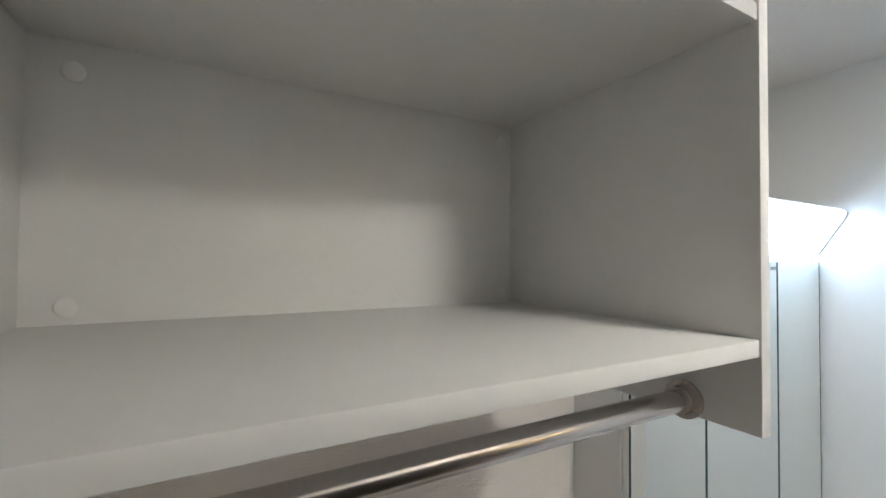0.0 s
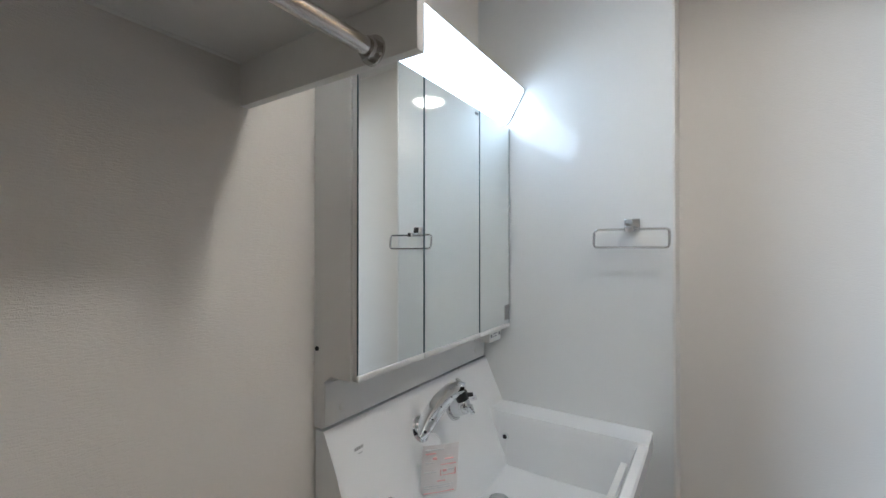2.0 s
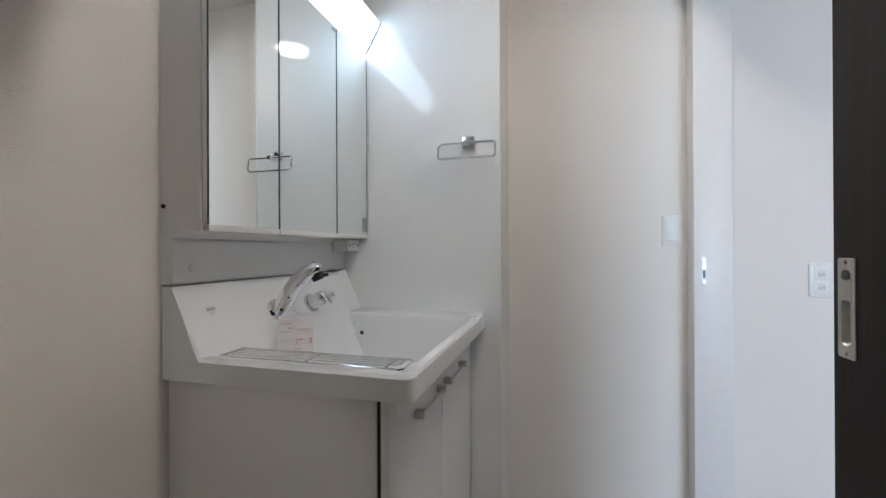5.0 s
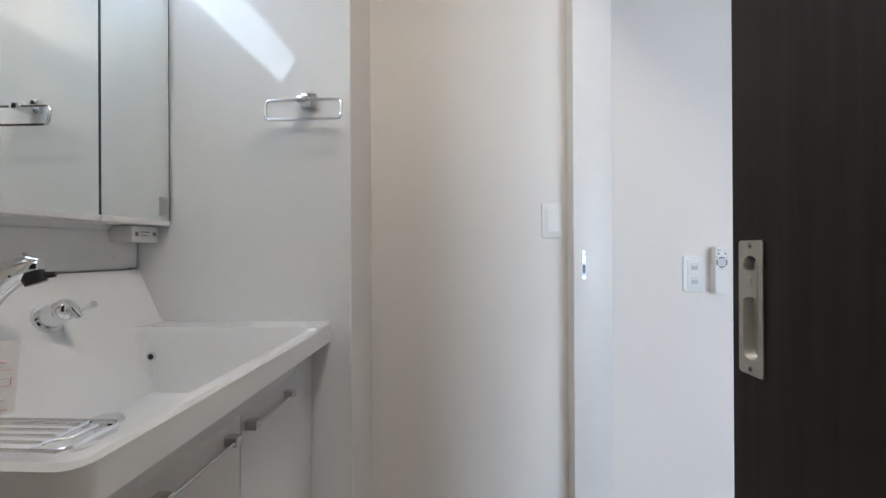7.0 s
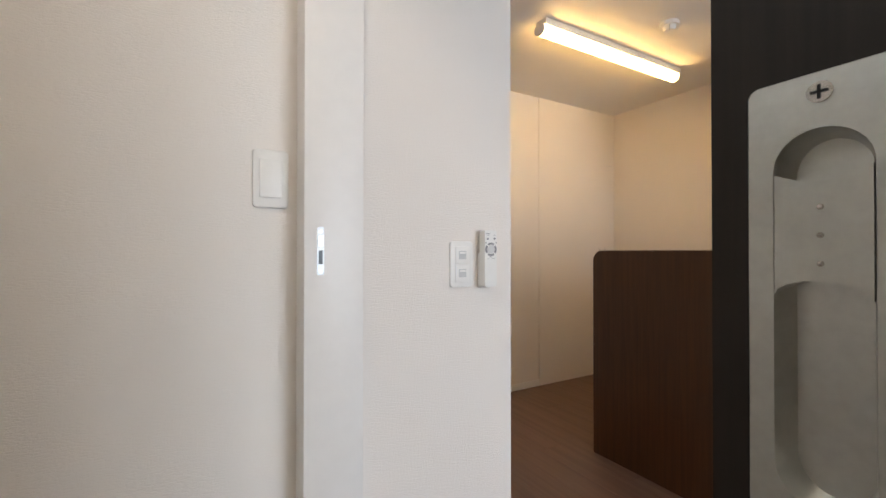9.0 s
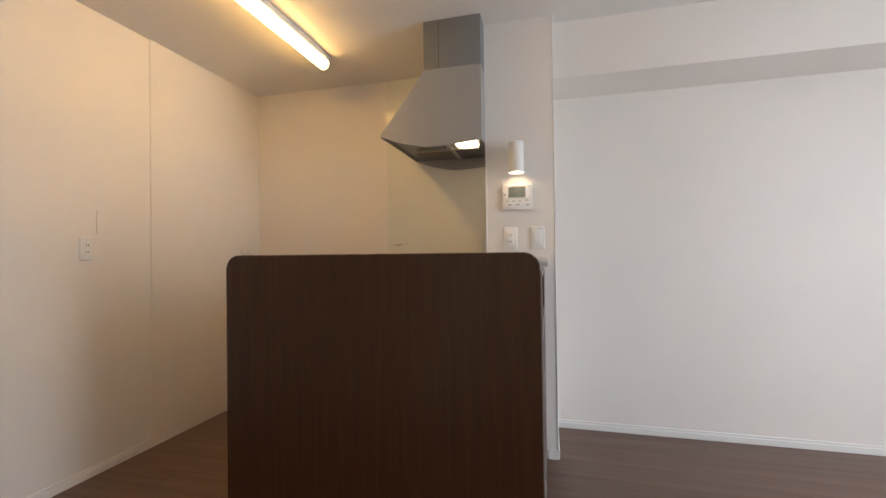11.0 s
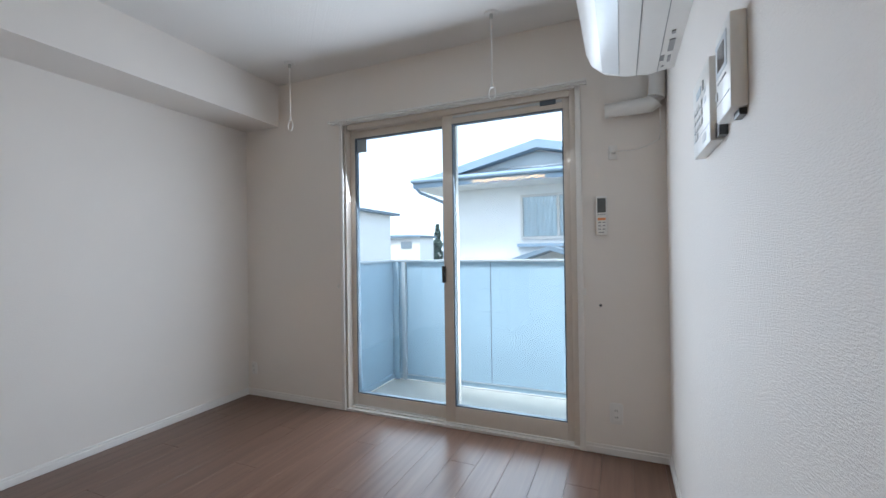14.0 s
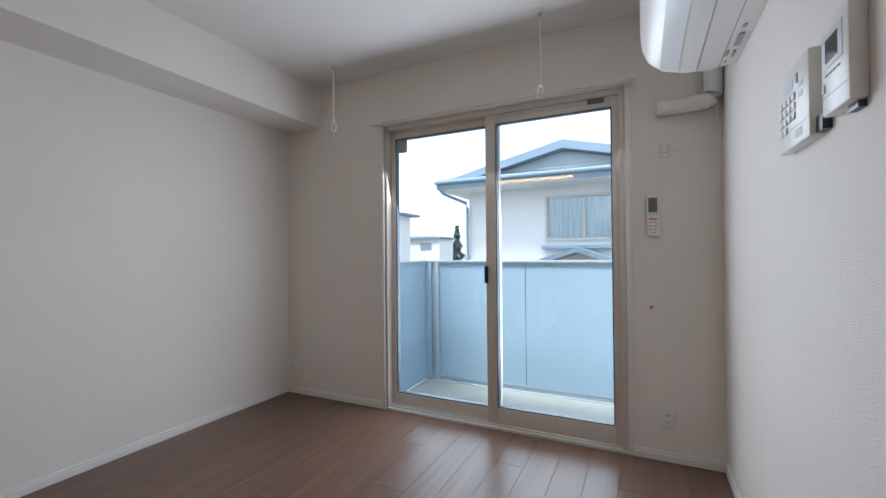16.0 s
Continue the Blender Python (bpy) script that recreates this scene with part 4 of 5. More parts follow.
wires = thing("loose_wires", "loose thin dark wires poking out of the kitchen wall", "wires")
rng = random.Random(3)
for k in range(5):
    bm = bmesh.new()
    x, z = 4.10 + 0.012 * k, 1.00
    tube(bm, [(x, YN - 0.006, z), (x + rng.uniform(-0.02, 0.02), YN - 0.03, z + 0.03), (x + rng.uniform(-0.03, 0.03), YN - 0.035, z + 0.055), (x + rng.uniform(-0.03, 0.04), YN - 0.02, z + rng.uniform(0.05, 0.09))], 0.0012, 6)
    part("wire", bm, PLASTIC_GREY, wires, smooth=True)
note = thing("panel_sticker", "thin grey printed stickers on the kitchen splash panel", "sticker")
boxes("print_line", [(XK - 0.0052, XK - 0.004, 0.60, 0.742, 1.116, 1.1175)], INK, note)
boxes("print_block", [(XK - 0.0052, XK - 0.004, 0.645, 0.694, 1.106, 1.112)], INK, note)
pin = thing("panel_sticker", "tiny grey printed sticker high on the kitchen wall", "sticker")
boxes("print_line", [(4.195, 4.275, YN - 0.0095, YN - 0.008, 1.803, 1.8055)], PALEINK, pin)


# ---- living room ----
def air_conditioner():
    t = thing("air_conditioner", "white wall-mounted air conditioner above the balcony door's side", "air conditioner")
    prof = [(1.378, 1.800), (1.470, 1.788), (1.560, 1.792), (1.640, 1.815), (1.692, 1.860), (1.715, 1.915), (1.722, 1.980), (1.715, 2.060), (1.690, 2.085), (1.378, 2.085)]
    bm = bmesh.new()
    ya, yb = -2.835, -2.035
    prism(bm, prof, 1, ya, yb)
    bmesh.ops.bevel(bm, geom=[e for e in bm.edges if abs(e.verts[0].co.y - e.verts[1].co.y) < 1e-5], offset=0.008, segments=2, affect="EDGES")
    part("body", bm, PLASTIC, t, smooth=True)
    for x, z, w in ((1.440, 1.7915, 0.0025), (1.518, 1.7895, 0.003)):
        boxes("seam", [(x - w / 2, x + w / 2, ya + 0.012, yb - 0.012, z - 0.0016, z + 0.004)], PLASTIC_GREY, t)
    bm = bmesh.new()
    prism(bm, [(1.585, 1.7955), (1.650, 1.818), (1.648, 1.822), (1.583, 1.800)], 1, ya + 0.03, yb - 0.03)
    part("louver", bm, mat("louver_white", (0.72, 0.74, 0.75), 0.25, noise_scale=40, vary=0.01), t, "white air outlet louver")
    for x, y, w, d in ((1.410, -2.600, 0.018, 0.09), (1.408, -2.715, 0.010, 0.05), (1.432, -2.700, 0.014, 0.05), (1.412, -2.500, 0.012, 0.02), (1.425, -2.780, 0.010, 0.012)):
        boxes("label_print", [(x - w / 2, x + w / 2, y - d / 2, y + d / 2, 1.7915, 1.8)], PLASTIC_GREY, t)
    t.location.z = -0.014
    p = thing("pipe_cover", "white plastic elbow pipe cover entering the wall", "pipe cover")
    bm = bmesh.new()
    pts = [(1.418, -3.130, 2.06), (1.418, -3.130, 1.93), (1.418, -3.130, 1.800), (1.421, -3.130, 1.773), (1.430, -3.131, 1.755), (1.447, -3.133, 1.745), (1.475, -3.136, 1.742), (1.560, -3.143, 1.742), (1.652, -3.145, 1.742)]
    tube(bm, pts, [0.0395, 0.0395, 0.0395, 0.0395, 0.039, 0.038, 0.036, 0.035, 0.035], 20)
    part("cover", bm, PLASTIC, p, smooth=True)
    bm = bmesh.new()
    rod(bm, (1.548, -3.142, 1.742), (1.556, -3.142, 1.742), 0.0375, 20)
    part("collar", bm, PLASTIC, p, smooth=True)
    c = thing("aerial_socket", "small white wall socket with a hanging cord", "power outlet")
    boxes("plate", [(1.598, 1.640, YS, YS + 0.008, 1.505, 1.575)], PLASTIC, c, bevel=0.002)
    boxes("plug", [(1.606, 1.632, YS + 0.008, YS + 0.030, 1.530, 1.560)], PLASTIC, c, bevel=0.004)
    bm = bmesh.new()
    pts = [(1.606, YS + 0.022, 1.545)] + [(1.60 - 0.19 * s, YS + 0.020, 1.545 + 0.035 * s * s - 0.012 * math.sin(math.pi * s)) for s in [i / 8 for i in range(9)]] + [(1.404, YS + 0.04, 1.62), (1.408, YS + 0.06, 1.74)]
    tube(bm, pts, 0.0025, 8)
    part("cord", bm, PLASTIC, c, smooth=True)


air_conditioner()


def intercoms():
    xw, xf = 1.378, 1.405
    t = thing("security_panel", "white security keypad panel with small square buttons", "security panel")
    ya, yb, za, zb = -2.182, -1.968, 1.281, 1.468
    boxes("body", [(xw, xf, ya, yb, za, zb)], PLASTIC, t, bevel=0.004)
    rim = mat("button_rim_grey", (0.50, 0.51, 0.52), 0.5, noise_scale=40, vary=0.03)
    for r in range(4):
        for c in range(4 if r < 3 else 2):
            y = -2.152 + c * 0.030
            z = 1.394 - r * 0.022
            bt = boxes("button", [(xf, xf + 0.003, y - 0.010, y + 0.010, z - 0.0065, z + 0.0065)], PLASTIC, t, bevel=0.001)
            boxes("button_rim", [(xf, xf + 0.0012, y - 0.012, y + 0.012, z - 0.0085, z + 0.0085)], rim, bt)
    boxes("indicator", [(xf, xf + 0.001, -2.125, -2.065, 1.418, 1.436)], mat("pale_blue_window", (0.45, 0.55, 0.62), 0.3, noise_scale=40, vary=0.04), t)
    boxes("speaker_slit", [(xf, xf + 0.001, -2.044, -2.032, 1.418, 1.440)], BLACK, t)
    for z in (1.404, 1.382):
        boxes("print", [(xf, xf + 0.0006, -2.028, -2.004, z, z + 0.012)], PALEINK, t)
    boxes("cover_seam", [(xf, xf + 0.0008, ya + 0.004, yb - 0.004, 1.322, 1.3232)], PALEINK, t)
    boxes("cover_print", [(xf, xf + 0.0006, -2.055, -2.010, 1.295, 1.314)], PALEINK, t)
    boxes("wall_mount", [(xw, xw + 0.016, yb, yb + 0.034, 1.285, 1.318)], BLACK, t)
    t = thing("intercom", "white intercom monitor with a small dark screen", "intercom")
    ya, yb, za, zb = -1.898, -1.780, 1.296, 1.468
    boxes("body", [(xw, xf, ya, yb, za, zb)], PLASTIC, t, bevel=0.004)
    x = xf
    boxes("screen_frame", [(x, x + 0.001, -1.892, -1.802, 1.382, 1.448)], mat("pale_frame", (0.55, 0.60, 0.64), 0.3, noise_scale=40, vary=0.03), t)
    boxes("screen", [(x + 0.001, x + 0.0016, -1.874, -1.820, 1.392, 1.436)], DARKSCREEN, t, "dark monitor screen")
    for k in range(4):
        boxes("button", [(x, x + 0.0012, -1.878 + k * 0.018, -1.866 + k * 0.018, 1.368, 1.371)], INK, t)
    boxes("cover_seam", [(x, x + 0.0008, ya + 0.004, yb - 0.004, 1.330, 1.331)], PLASTIC_GREY, t)
    boxes("call_button", [(x, x + 0.002, -1.892, -1.880, 1.340, 1.356)], PALEINK, t)
    boxes("hook", [(xw, xw + 0.012, yb - 0.05, yb - 0.012, za - 0.012, za)], BLACK, t)


intercoms()


def ac_remote():
    t = thing("remote_control", "white air conditioner remote on the wall beside the balcony door", "remote control")
    y = YS
    boxes("holder", [(1.654, 1.697, y, y + 0.010, 1.12, 1.20)], PLASTIC, t, bevel=0.002)
    body = boxes("body", [(1.650, 1.702, y + 0.010, y + 0.028, 1.120, 1.318)], PLASTIC, t, bevel=0.005)
    f = y + 0.028
    boxes("display", [(1.656, 1.696, f, f + 0.001, 1.235, 1.308)], mat("remote_lcd", (0.12, 0.13, 0.13), 0.2, noise_scale=30, vary=0.05), t, "dark grey display")
    for k in range(4):
        boxes("button", [(1.658 + k * 0.010, 1.664 + k * 0.010, f, f + 0.001, 1.222, 1.228)], INK, t)
    boxes("button", [(1.657, 1.695, f, f + 0.0015, 1.196, 1.208)], ORANGEINK, t, "orange start button")
    for z in (1.182, 1.165, 1.148):
        boxes("button", [(1.660, 1.672, f, f + 0.001, z, z + 0.005), (1.680, 1.692, f, f + 0.001, z, z + 0.005)], INK, t)
    boxes("print", [(1.664, 1.690, f, f + 0.0008, 1.132, 1.136)], INK, t)


ac_remote()


def laundry_hanger(x, y, zr, label):
    t = thing("laundry_pole_hanger", label, "clothes hanger", group="ceiling laundry hangers")
    bm = bmesh.new()
    rod(bm, (x, y, ZC), (x, y, ZC - 0.008), 0.036, 24, 0.030)
    part("ceiling_plate", bm, PLASTIC, t, smooth=True)
    bm = bmesh.new()
    rod(bm, (x, y, ZC - 0.008), (x, y, ZC - 0.030), 0.009, 14)
    part("joint", bm, NICKEL, t, smooth=True)
    rods("rod", [((x, y, ZC - 0.03), (x, y, zr + 0.05))], 0.0038, PLASTIC, t)
    bm = bmesh.new()
    ring = [(x + 0.019 * math.cos(radians(a)), y, zr + 0.032 * math.sin(radians(a))) for a in range(90, 451, 20)]
    tube(bm, ring, 0.0042, 8)
    rod(bm, (x, y, zr + 0.03), (x, y, zr + 0.06), 0.010, 12, 0.006)
    part("ring", bm, PLASTIC, t, smooth=True)


bp = thing("blank_plate", "flush white blank cover plate on the kitchen wall", "cover plate")
boxes("plate", [(3.129, 3.199, YN - 0.005, YN, 1.165, 1.283)], PAPER, bp, bevel=0.002)
laundry_hanger(3.507, -2.94, 1.860, "white ceiling laundry pole hanger with an oval ring")
laundry_hanger(2.178, -2.94, 1.850, "white ceiling laundry pole hanger with an oval ring")

for x, z, lab in ((1.765, 0.828, "small white curtain tieback hook by the balcony door"), (3.335, 0.823, "small white curtain tieback hook by the balcony door"), (1.688, 0.759, "small steel curtain hook on the wall")):
    t = thing("wall_hook", lab, "wall hook")
    bm = bmesh.new()
    box(bm, x - 0.008, x + 0.008, YS, YS + 0.006, z - 0.018, z + 0.018, 0.002, 1) if "white" in lab else rod(bm, (x, YS, z), (x, YS + 0.004, z), 0.008, 14)
    part("plate", bm, PLASTIC if "white" in lab else STEEL, t, smooth=True)
    bm = bmesh.new()
    tube(bm, [(x, YS + 0.004, z), (x, YS + 0.022, z - 0.002), (x, YS + 0.026, z + 0.010)], 0.003, 8)
    part("prong", bm, PLASTIC if "white" in lab else STEEL, t, smooth=True)


# ---- balcony door ----
def balcony_door():
    w = structure(new("window_1"), "beige framed sliding glass balcony door, closed", "window")
    a, b, top = 1.80, 3.285, 1.90
    yi, yo = YS, YS - 0.11
    boxes("casing", [(a - 0.028, a, yi - 0.02, yi + 0.012, 0, top + 0.028), (b, b + 0.028, yi - 0.02, yi + 0.012, 0, top + 0.028), (a, b, yi - 0.02, yi + 0.012, top, top + 0.028)], TRIM, w, "white casing", bevel=0.002)
    boxes("outer_frame", [(a, a + 0.030, yo, yi - 0.004, 0.012, top), (b - 0.016, b, yo, yi - 0.004, 0.012, top), (a + 0.03, b - 0.03, yo, yi - 0.004, top - 0.035, top)], SASH, w, bevel=0.002)
    boxes("track", [(a, b, yo, yi + 0.006, -0.004, 0.014), (a + 0.03, b - 0.03, yi - 0.020, yi - 0.014, 0.014, 0.026), (a + 0.03, b - 0.03, yi - 0.062, yi - 0.056, 0.014, 0.026)], mat("track_aluminium", (0.75, 0.74, 0.72), 0.35, 0.3, noise_scale=30, vary=0.03), w, "pale aluminium track")

    def sash(x0, x1, gx0, gx1, gz0, gz1, y0, y1):
        s = boxes("sash", [(x0, gx0, y0, y1, 0.026, top - 0.035), (gx1, x1, y0, y1, 0.026, top - 0.035), (gx0, gx1, y0, y1, 0.026, gz0), (gx0, gx1, y0, y1, gz1, top - 0.035)], SASH, w, bevel=0.002)
        g = 0.007
        ym = (y0 + y1) / 2
        boxes("gasket", [(gx0, gx0 + g, y0 - 0.001, y1 - 0.004, gz0, gz1), (gx1 - g, gx1, y0 - 0.001, y1 - 0.004, gz0, gz1), (gx0 + g, gx1 - g, y0 - 0.001, y1 - 0.004, gz0, gz0 + g), (gx0 + g, gx1 - g, y0 - 0.001, y1 - 0.004, gz1 - g, gz1)], GASKET, s, "dark glazing gasket")
        p = boxes("pane", [(gx0 + g * 0.5, gx1 - g * 0.5, ym - 0.002, ym + 0.002, gz0 + g * 0.5, gz1 - g * 0.5)], GLASS, s, "clear glass pane")
        p.visible_shadow = False
    sash(a + 0.030, 2.573, 1.864, 2.512, 0.120, 1.812, yi - 0.052, yi - 0.020)
    sash(2.500, b - 0.016, 2.573, 3.235, 0.100, 1.820, yi - 0.096, yi - 0.058)
    bm = bmesh.new()
    box(bm, 2.558, 2.580, yi - 0.018, yi - 0.002, 0.860, 0.960, 0.004, 2)
    part("lock", bm, BLACK, w, "dark crescent lock")
    boxes("vent_strip", [(1.87, 2.50, yi - 0.020, yi - 0.014, 1.845, 1.858)], ALU, w)
    boxes("vent_catch", [(1.90, 1.985, yi - 0.020, yi - 0.010, 1.838, 1.862)], GASKET, w)
    boxes("glass_label", [(3.150, 3.225, yi - 0.0745, yi - 0.0735, 1.725, 1.815)], mat("label_grey", (0.30, 0.36, 0.40), 0.5, noise_scale=20, vary=0.05), w, "grey printed glass label")
    r = thing("curtain_rail", "white double curtain rail above the balcony door", "curtain rail")
    for dy in (0.035, 0.075):
        boxes("rail", [(1.745, 3.345, YS + dy - 0.006, YS + dy + 0.006, 1.900, 1.911)], PLASTIC, r, bevel=0.002)
        for x in (1.748, 3.342):
            boxes("end_cap", [(x - 0.010, x + 0.010, YS + dy - 0.009, YS + dy + 0.009, 1.897, 1.914)], PLASTIC, r, bevel=0.002)
        for k in range(5):
            boxes("runner", [(3.20 + k * 0.022, 3.212 + k * 0.022, YS + dy - 0.004, YS + dy + 0.004, 1.888, 1.900)], PLASTIC, r)
    for x in (1.80, 2.55, 3.28):
        boxes("bracket", [(x - 0.012, x + 0.012, YS + 0.012, YS + 0.082, 1.911, 1.917)], PLASTIC, r)


balcony_door()


# ---- balcony ----
BE, BY, BW, BZ = 3.645, -4.47, 0.70, -0.195
structure(boxes("balcony_floor", [(BW, BE, BY, YS - 0.12, BZ - 0.1, BZ)], BALCFLOOR), "pale grey balcony floor", "balcony floor")
structure(boxes("outer_wall", [(BE + 0.06, 9.0, YS - 0.16, YS - 0.121, -3.2, 3.2), (-6, BW, YS - 0.16, YS - 0.121, -3.2, 3.2)], HOUSEWALL), "pale rendered outer wall of the building", "wall")


def balcony_rail():
    t = thing("balcony_parapet", "pale blue-grey panelled balcony parapet with metal cap", "balcony parapet")
    edges = [BW, 1.70, 2.668, BE + 0.03]
    for a, b in zip(edges, edges[1:]):
        boxes("panel", [(a + 0.002, b - 0.002, BY - 0.030, BY - 0.018, -0.155, 0.950)], BALCPANEL, t)
    boxes("panel", [(BE + 0.018, BE + 0.030, BY - 0.018, YS - 0.12, -0.155, 0.950)], BALCPANEL, t)
    boxes("cap_rail", [(BW, BE + 0.05, BY - 0.055, BY + 0.006, 0.950, 0.972)], ALU, t, "pale metal cap rail", bevel=0.004)
    boxes("cap_rail", [(BE - 0.006, BE + 0.055, BY + 0.006, YS - 0.122, 0.950, 0.972)], ALU, t, "pale metal cap rail", bevel=0.004)
    boxes("bottom_rail", [(BW, BE, BY - 0.034, BY - 0.004, -0.188, -0.142)], BALCPANEL, t, bevel=0.003)
    boxes("bottom_rail", [(BE + 0.004, BE + 0.034, BY, YS - 0.122, -0.188, -0.142)], BALCPANEL, t, bevel=0.003)
    boxes("rail_lip", [(BW, BE, BY - 0.020, BY + 0.002, -0.148, -0.142)], ALU, t)
    # dark strips laid on the floor draw the shade of the gap below the rail
    boxes("floor_gap", [(BW, BE, BY + 0.001, BY + 0.010, BZ, BZ + 0.002)], GASKET, t)
    boxes("floor_gap", [(BE - 0.010, BE - 0.001, BY + 0.010, YS - 0.122, BZ, BZ + 0.002)], GASKET, t)
    boxes("corner_post", [(BE - 0.045, BE + 0.018, BY - 0.018, BY + 0.006, BZ, 0.950)], BALCPANEL, t, "pale blue-grey corner post", bevel=0.003)
    boxes("post", [(BE - 0.124, BE - 0.084, BY - 0.018, BY + 0.014, BZ, 0.950)], ALU, t, "pale aluminium post", bevel=0.003)
    for x in (2.668, 1.70):
        boxes("joint_strip", [(x - 0.003, x + 0.003, BY - 0.0185, BY - 0.016, -0.142, 0.950)], GASKET, t)


balcony_rail()

# ---- outside ----
structure(boxes("ground", [(-600, 600, -900, 300, -3.4, -3.2)], GROUND), "grey gravel ground far below the balcony", "ground")


CURTAIN = mat("house_curtain", (0.80, 0.82, 0.84), 0.7, noise_scale=6, vary=0.08)


def neighbour_house():
    t = thing("house", "white rendered two-storey house with grey-blue hip roof", "house")
    yf = -11.6
    boxes("wall", [(-3.0, 6.09, yf - 7, yf, -3.2, 2.80)], HOUSEWALL, t)
    bm = bmesh.new()
    ex0, ex1, ey0, ey1, ze = -3.8, 6.66, yf - 7.8, yf + 0.8, 2.98
    low = [bm.verts.new(p) for p in ((ex0, ey0, ze), (ex1, ey0, ze), (ex1, ey1, ze), (ex0, ey1, ze))]
    hi = [bm.verts.new(p) for p in ((1.0, yf - 3.6, 4.5), (4.0, yf - 3.6, 4.5))]
    bm.faces.new((low[3], low[2], hi[1], hi[0]))
    bm.faces.new((low[2], low[1], hi[1]))
    bm.faces.new((low[1], low[0], hi[0], hi[1]))
    bm.faces.new((low[0], low[3], hi[0]))
    bm.faces.new(low)
    roof = part("roof", bm, ROOF, t, "grey-blue metal roof")
    boxes("fascia", [(ex0, ex1, ey1, ey1 + 0.03, ze - 0.24, ze + 0.02), (ex1, ex1 + 0.03, ey0, ey1 + 0.03, ze - 0.24, ze + 0.02)], ROOFTRIM, roof)
    boxes("soffit", [(ex0, ex1, ey0, ey1, ze - 0.26, ze - 0.24)], HOUSEWALL, t)
    bm = bmesh.new()
    tube(bm, [(ex0, ey1 + 0.08, ze - 0.06), (ex1 + 0.05, ey1 + 0.08, ze - 0.06)], 0.055, 10)
    part("gutter", bm, ROOFTRIM, roof, smooth=True)
    for back, up in ((0.25, 0.10), (0.60, 0.23)):
        bm = bmesh.new()
        tube(bm, [(ex0 + 0.4, ey1 - back, ze + up), (ex1 - 0.4, ey1 - back, ze + up)], 0.03, 8)
        part("snow_guard", bm, ALU, roof, smooth=True)
    # small gable on the roof's front
    bm = bmesh.new()
    px, pz, gy = 3.40, 3.70, yf + 0.45
    prism(bm, [(px - 2.6, 3.05), (px, pz - 0.16), (px + 2.6, 3.05)], 1, gy - 3, gy)
    part("gable_wall", bm, HOUSEWALL, t)
    for s in (-1, 1):
        bm = bmesh.new()
        prism(bm, [(px, pz), (px + s * 2.85, 3.02), (px + s * 2.85, 3.20 - 0.36), (px, pz - 0.20)], 1, gy - 3, gy + 0.35)
        part("gable_roof", bm, ROOFTRIM, roof)
    bm = bmesh.new()
    prism(bm, [(px - 1.9, 3.06), (px, 3.46), (px + 1.9, 3.06)], 1, gy, gy + 0.06)
    part("gable_panel", bm, mat("gable_grey", (0.42, 0.46, 0.48), 0.7, noise_scale=3, vary=0.05), t)
    bm = bmesh.new()
    tube(bm, [(6.60, ey1 + 0.02, ze - 0.22), (6.55, ey1 - 0.1, ze - 0.34), (6.15, yf + 0.08, ze - 0.55), (6.11, yf + 0.08, ze - 0.7), (6.11, yf + 0.08, -3.2)], 0.045, 8)
    part("downpipe", bm, ROOFTRIM, t, smooth=True)
    win = boxes("window", [(2.10, 3.97, yf, yf + 0.06, 1.34, 1.40), (2.10, 3.97, yf, yf + 0.06, 2.42, 2.48), (3.91, 3.97, yf, yf + 0.06, 1.40, 2.42), (2.10, 2.16, yf, yf + 0.06, 1.40, 2.42), (2.99, 3.05, yf, yf + 0.06, 1.40, 2.42)], mat("house_window_frame", (0.52, 0.50, 0.47), 0.5, noise_scale=5, vary=0.04), t)
    for x0, x1 in ((2.18, 2.97), (3.07, 3.89)):
        fold = [(x0 + (x1 - x0) * i / 48, yf + 0.012 + 0.007 * math.sin(i * 0.95) + 0.003 * math.sin(i * 2.3)) for i in range(49)]
        bm = bmesh.new()
        prism(bm, fold + [(x, yf + 0.001) for x, _ in fold[::-1]], 2, 1.41, 2.41)
        part("curtain", bm, CURTAIN, win, "white net curtain", smooth=True)
    for x0, x1 in ((2.16, 2.99), (3.05, 3.91)):
        pn = boxes("pane", [(x0, x1, yf + 0.03, yf + 0.034, 1.40, 2.42)], GLASS, win)
        pn.visible_shadow = False
    boxes("sill", [(2.0, 4.05, yf, yf + 0.16, 1.14, 1.22)], ROOFTRIM, win)
    bm = bmesh.new()
    prism(bm, [(3.05, 1.15), (4.35, 0.72), (4.35, 0.62), (3.05, 1.04), (1.75, 0.62), (1.75, 0.72)], 1, yf, yf + 1.3)
    part("porch_roof", bm, ROOF, t)


neighbour_house()


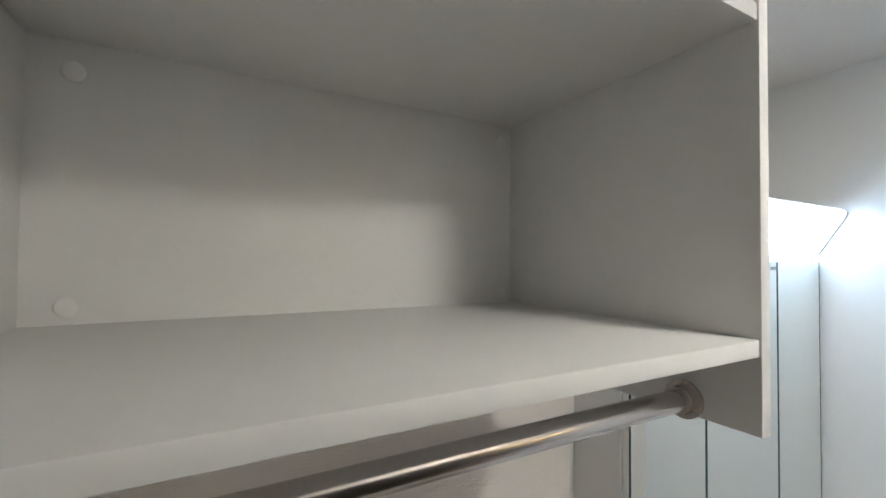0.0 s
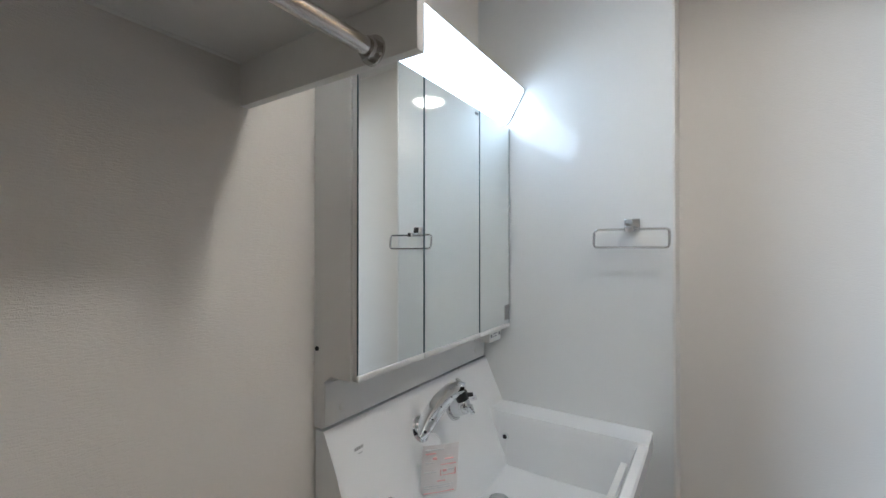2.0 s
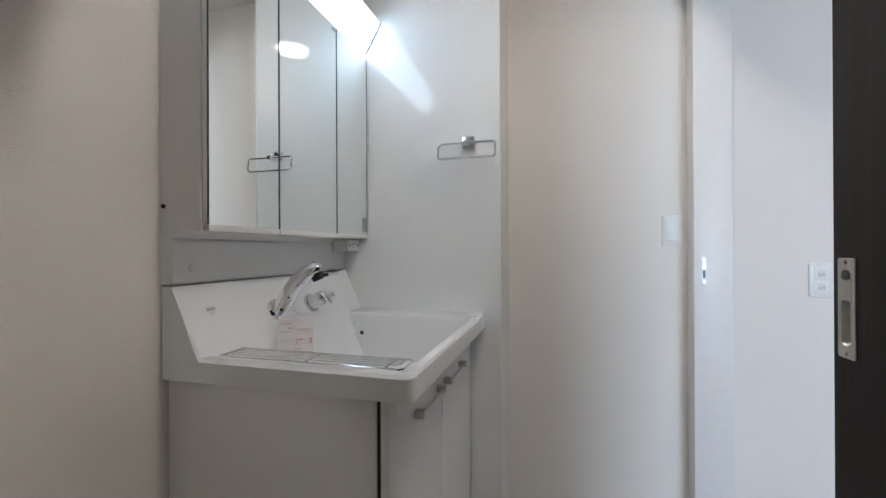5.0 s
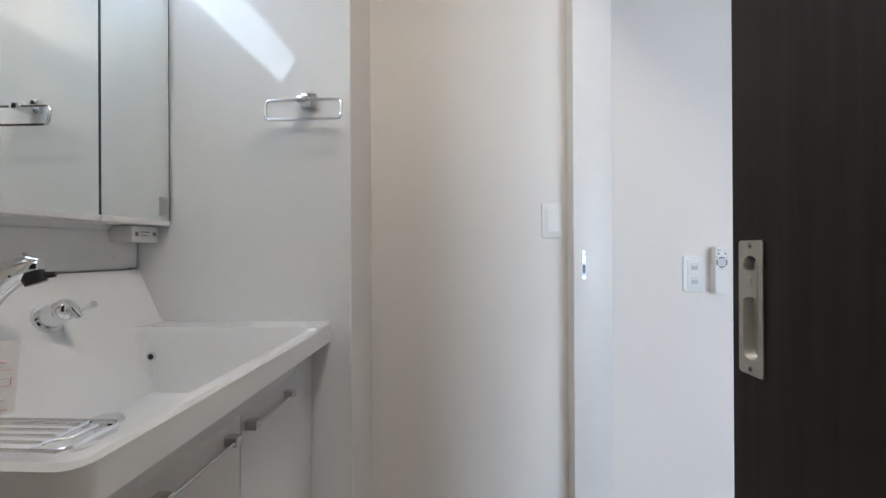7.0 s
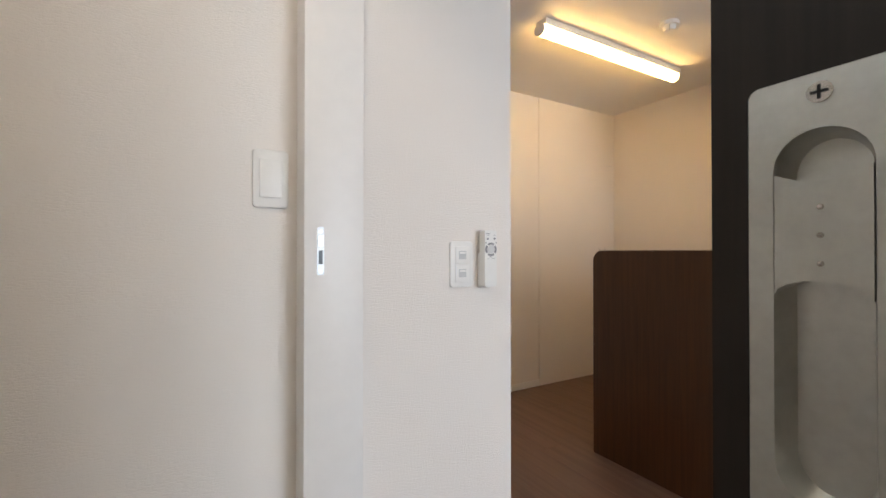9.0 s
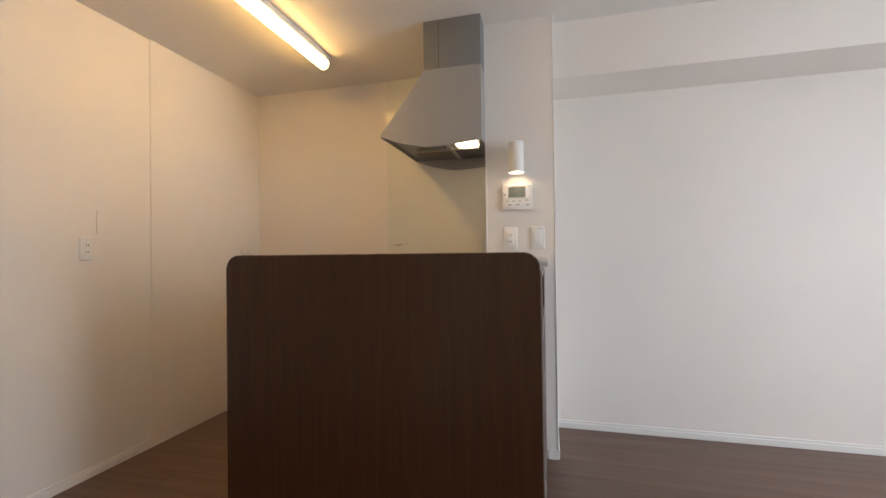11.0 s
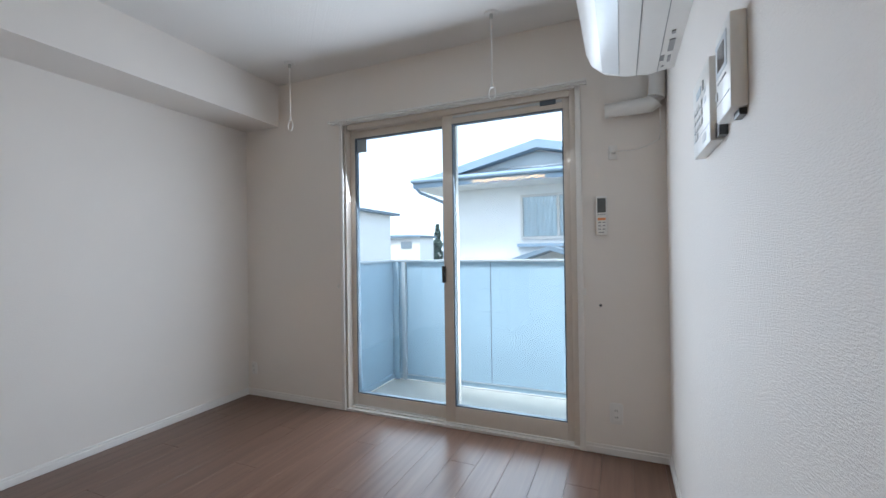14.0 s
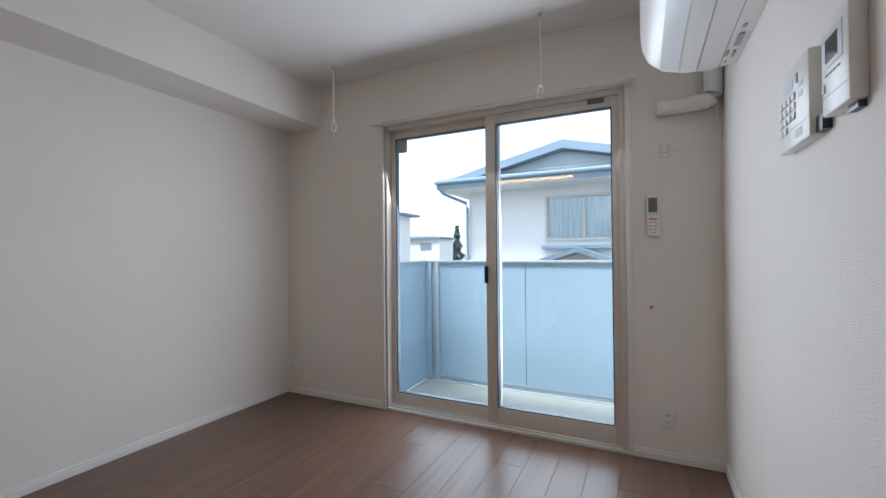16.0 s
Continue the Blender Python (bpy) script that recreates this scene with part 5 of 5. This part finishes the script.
def far_house(x0, x1, y, eave, label, lean=0.7, deep=6.0, out=0.6):
    t = thing("house", label, "house")
    boxes("wall", [(x0, x1, y - deep, y, -3.2, eave)], HOUSEWALL, t)
    bm = bmesh.new()
    a = [bm.verts.new(p) for p in ((x0 - out, y + out, eave), (x1 + out, y + out, eave), (x1 + out, y - deep - out, eave), (x0 - out, y - deep - out, eave))]
    b = [bm.verts.new((v.co.x, v.co.y, eave + 0.18)) for v in a]
    r = [bm.verts.new(p) for p in ((x0 + 2, y - deep / 2, eave + lean), (x1 - 2, y - deep / 2, eave + lean))]
    bm.faces.new(a)
    for i in range(4):
        bm.faces.new((a[i], a[(i + 1) % 4], b[(i + 1) % 4], b[i]))
    bm.faces.new((b[0], b[1], r[1], r[0]))
    bm.faces.new((b[1], b[2], r[1]))
    bm.faces.new((b[2], b[3], r[0], r[1]))
    bm.faces.new((b[3], b[0], r[0]))
    part("roof", bm, ROOF, t)
    n = max(2, int((x1 - x0) / 2.2))
    for k in range(n):
        x = x0 + (k + 0.5) * (x1 - x0) / n
        boxes("window", [(x - 0.55, x + 0.55, y, y + 0.04, eave - 0.95, eave - 0.35)], mat("far_window", (0.22, 0.26, 0.29), 0.25, noise_scale=3, vary=0.1) if k == 0 else t.children[-1].data.materials[0], t)


far_house(18.75, 27.0, -24.0, 4.0, "white house with a dark flat roof edge", 0.5)
far_house(17.6, 25.5, -33.0, 2.30, "low white house with a row of dark windows", 0.35, 2.8, 0.25)


def tree(x, y, base, h):
    t = thing("tree", "dark green pine tree behind the houses", "tree")
    bm = bmesh.new()
    tube(bm, [(x, y, base), (x + 0.1, y, base + h * 0.5), (x, y, base + h * 0.95)], [0.20, 0.13, 0.04], 8)
    part("trunk", bm, BARK, t, smooth=True)
    rng = random.Random(7)
    verts, faces = [], []
    for k in range(1500):
        f = rng.random() ** 0.8
        z = base + h * (0.42 + 0.58 * f)
        rad = 1.05 * (1.05 - f) * (0.5 + 0.5 * rng.random()) * (0.7 + 0.3 * math.sin(f * 26))
        a = rng.uniform(0, 2 * math.pi)
        c = Vector((x + rad * math.cos(a), y + rad * math.sin(a), z))
        u = Vector((rng.uniform(-1, 1), rng.uniform(-1, 1), rng.uniform(-0.5, 0.5))).normalized() * rng.uniform(0.10, 0.26)
        w = Vector((rng.uniform(-1, 1), rng.uniform(-1, 1), rng.uniform(-0.8, 0.8))).normalized() * rng.uniform(0.06, 0.14)
        n = len(verts)
        verts += [c - u, c + w, c + u, c - w]
        faces.append((n, n + 1, n + 2, n + 3))
    me = bpy.data.meshes.new("crown")
    me.from_pydata(verts, [], faces)
    me.materials.append(LEAF)
    ob = new("crown", me)
    ob.parent = t


tree(17.6, -36.8, -3.2, 6.8)

lay_floor()


# ---- each thing's origin at its base ----
def settle(t):
    corners = []

    def gather(ob, m):
        for c in ob.children:
            mc = m @ c.matrix_basis
            if c.type == "MESH":
                corners.extend(mc @ v.co for v in c.data.vertices)
            gather(c, mc)
    gather(t, t.matrix_basis.copy())
    if not corners:
        return
    lo = [min(p[i] for p in corners) for i in range(3)]
    hi = [max(p[i] for p in corners) for i in range(3)]
    base = Vector(((lo[0] + hi[0]) / 2, (lo[1] + hi[1]) / 2, lo[2]))
    shift = t.location - base
    t.location = base
    for c in t.children:
        c.location = c.location + shift


for t in [ob for ob in scene.objects if ob.type == "EMPTY" and ob.parent is None and ob.rotation_euler[2] == 0 and ob.location.xy.length == 0]:
    settle(t)
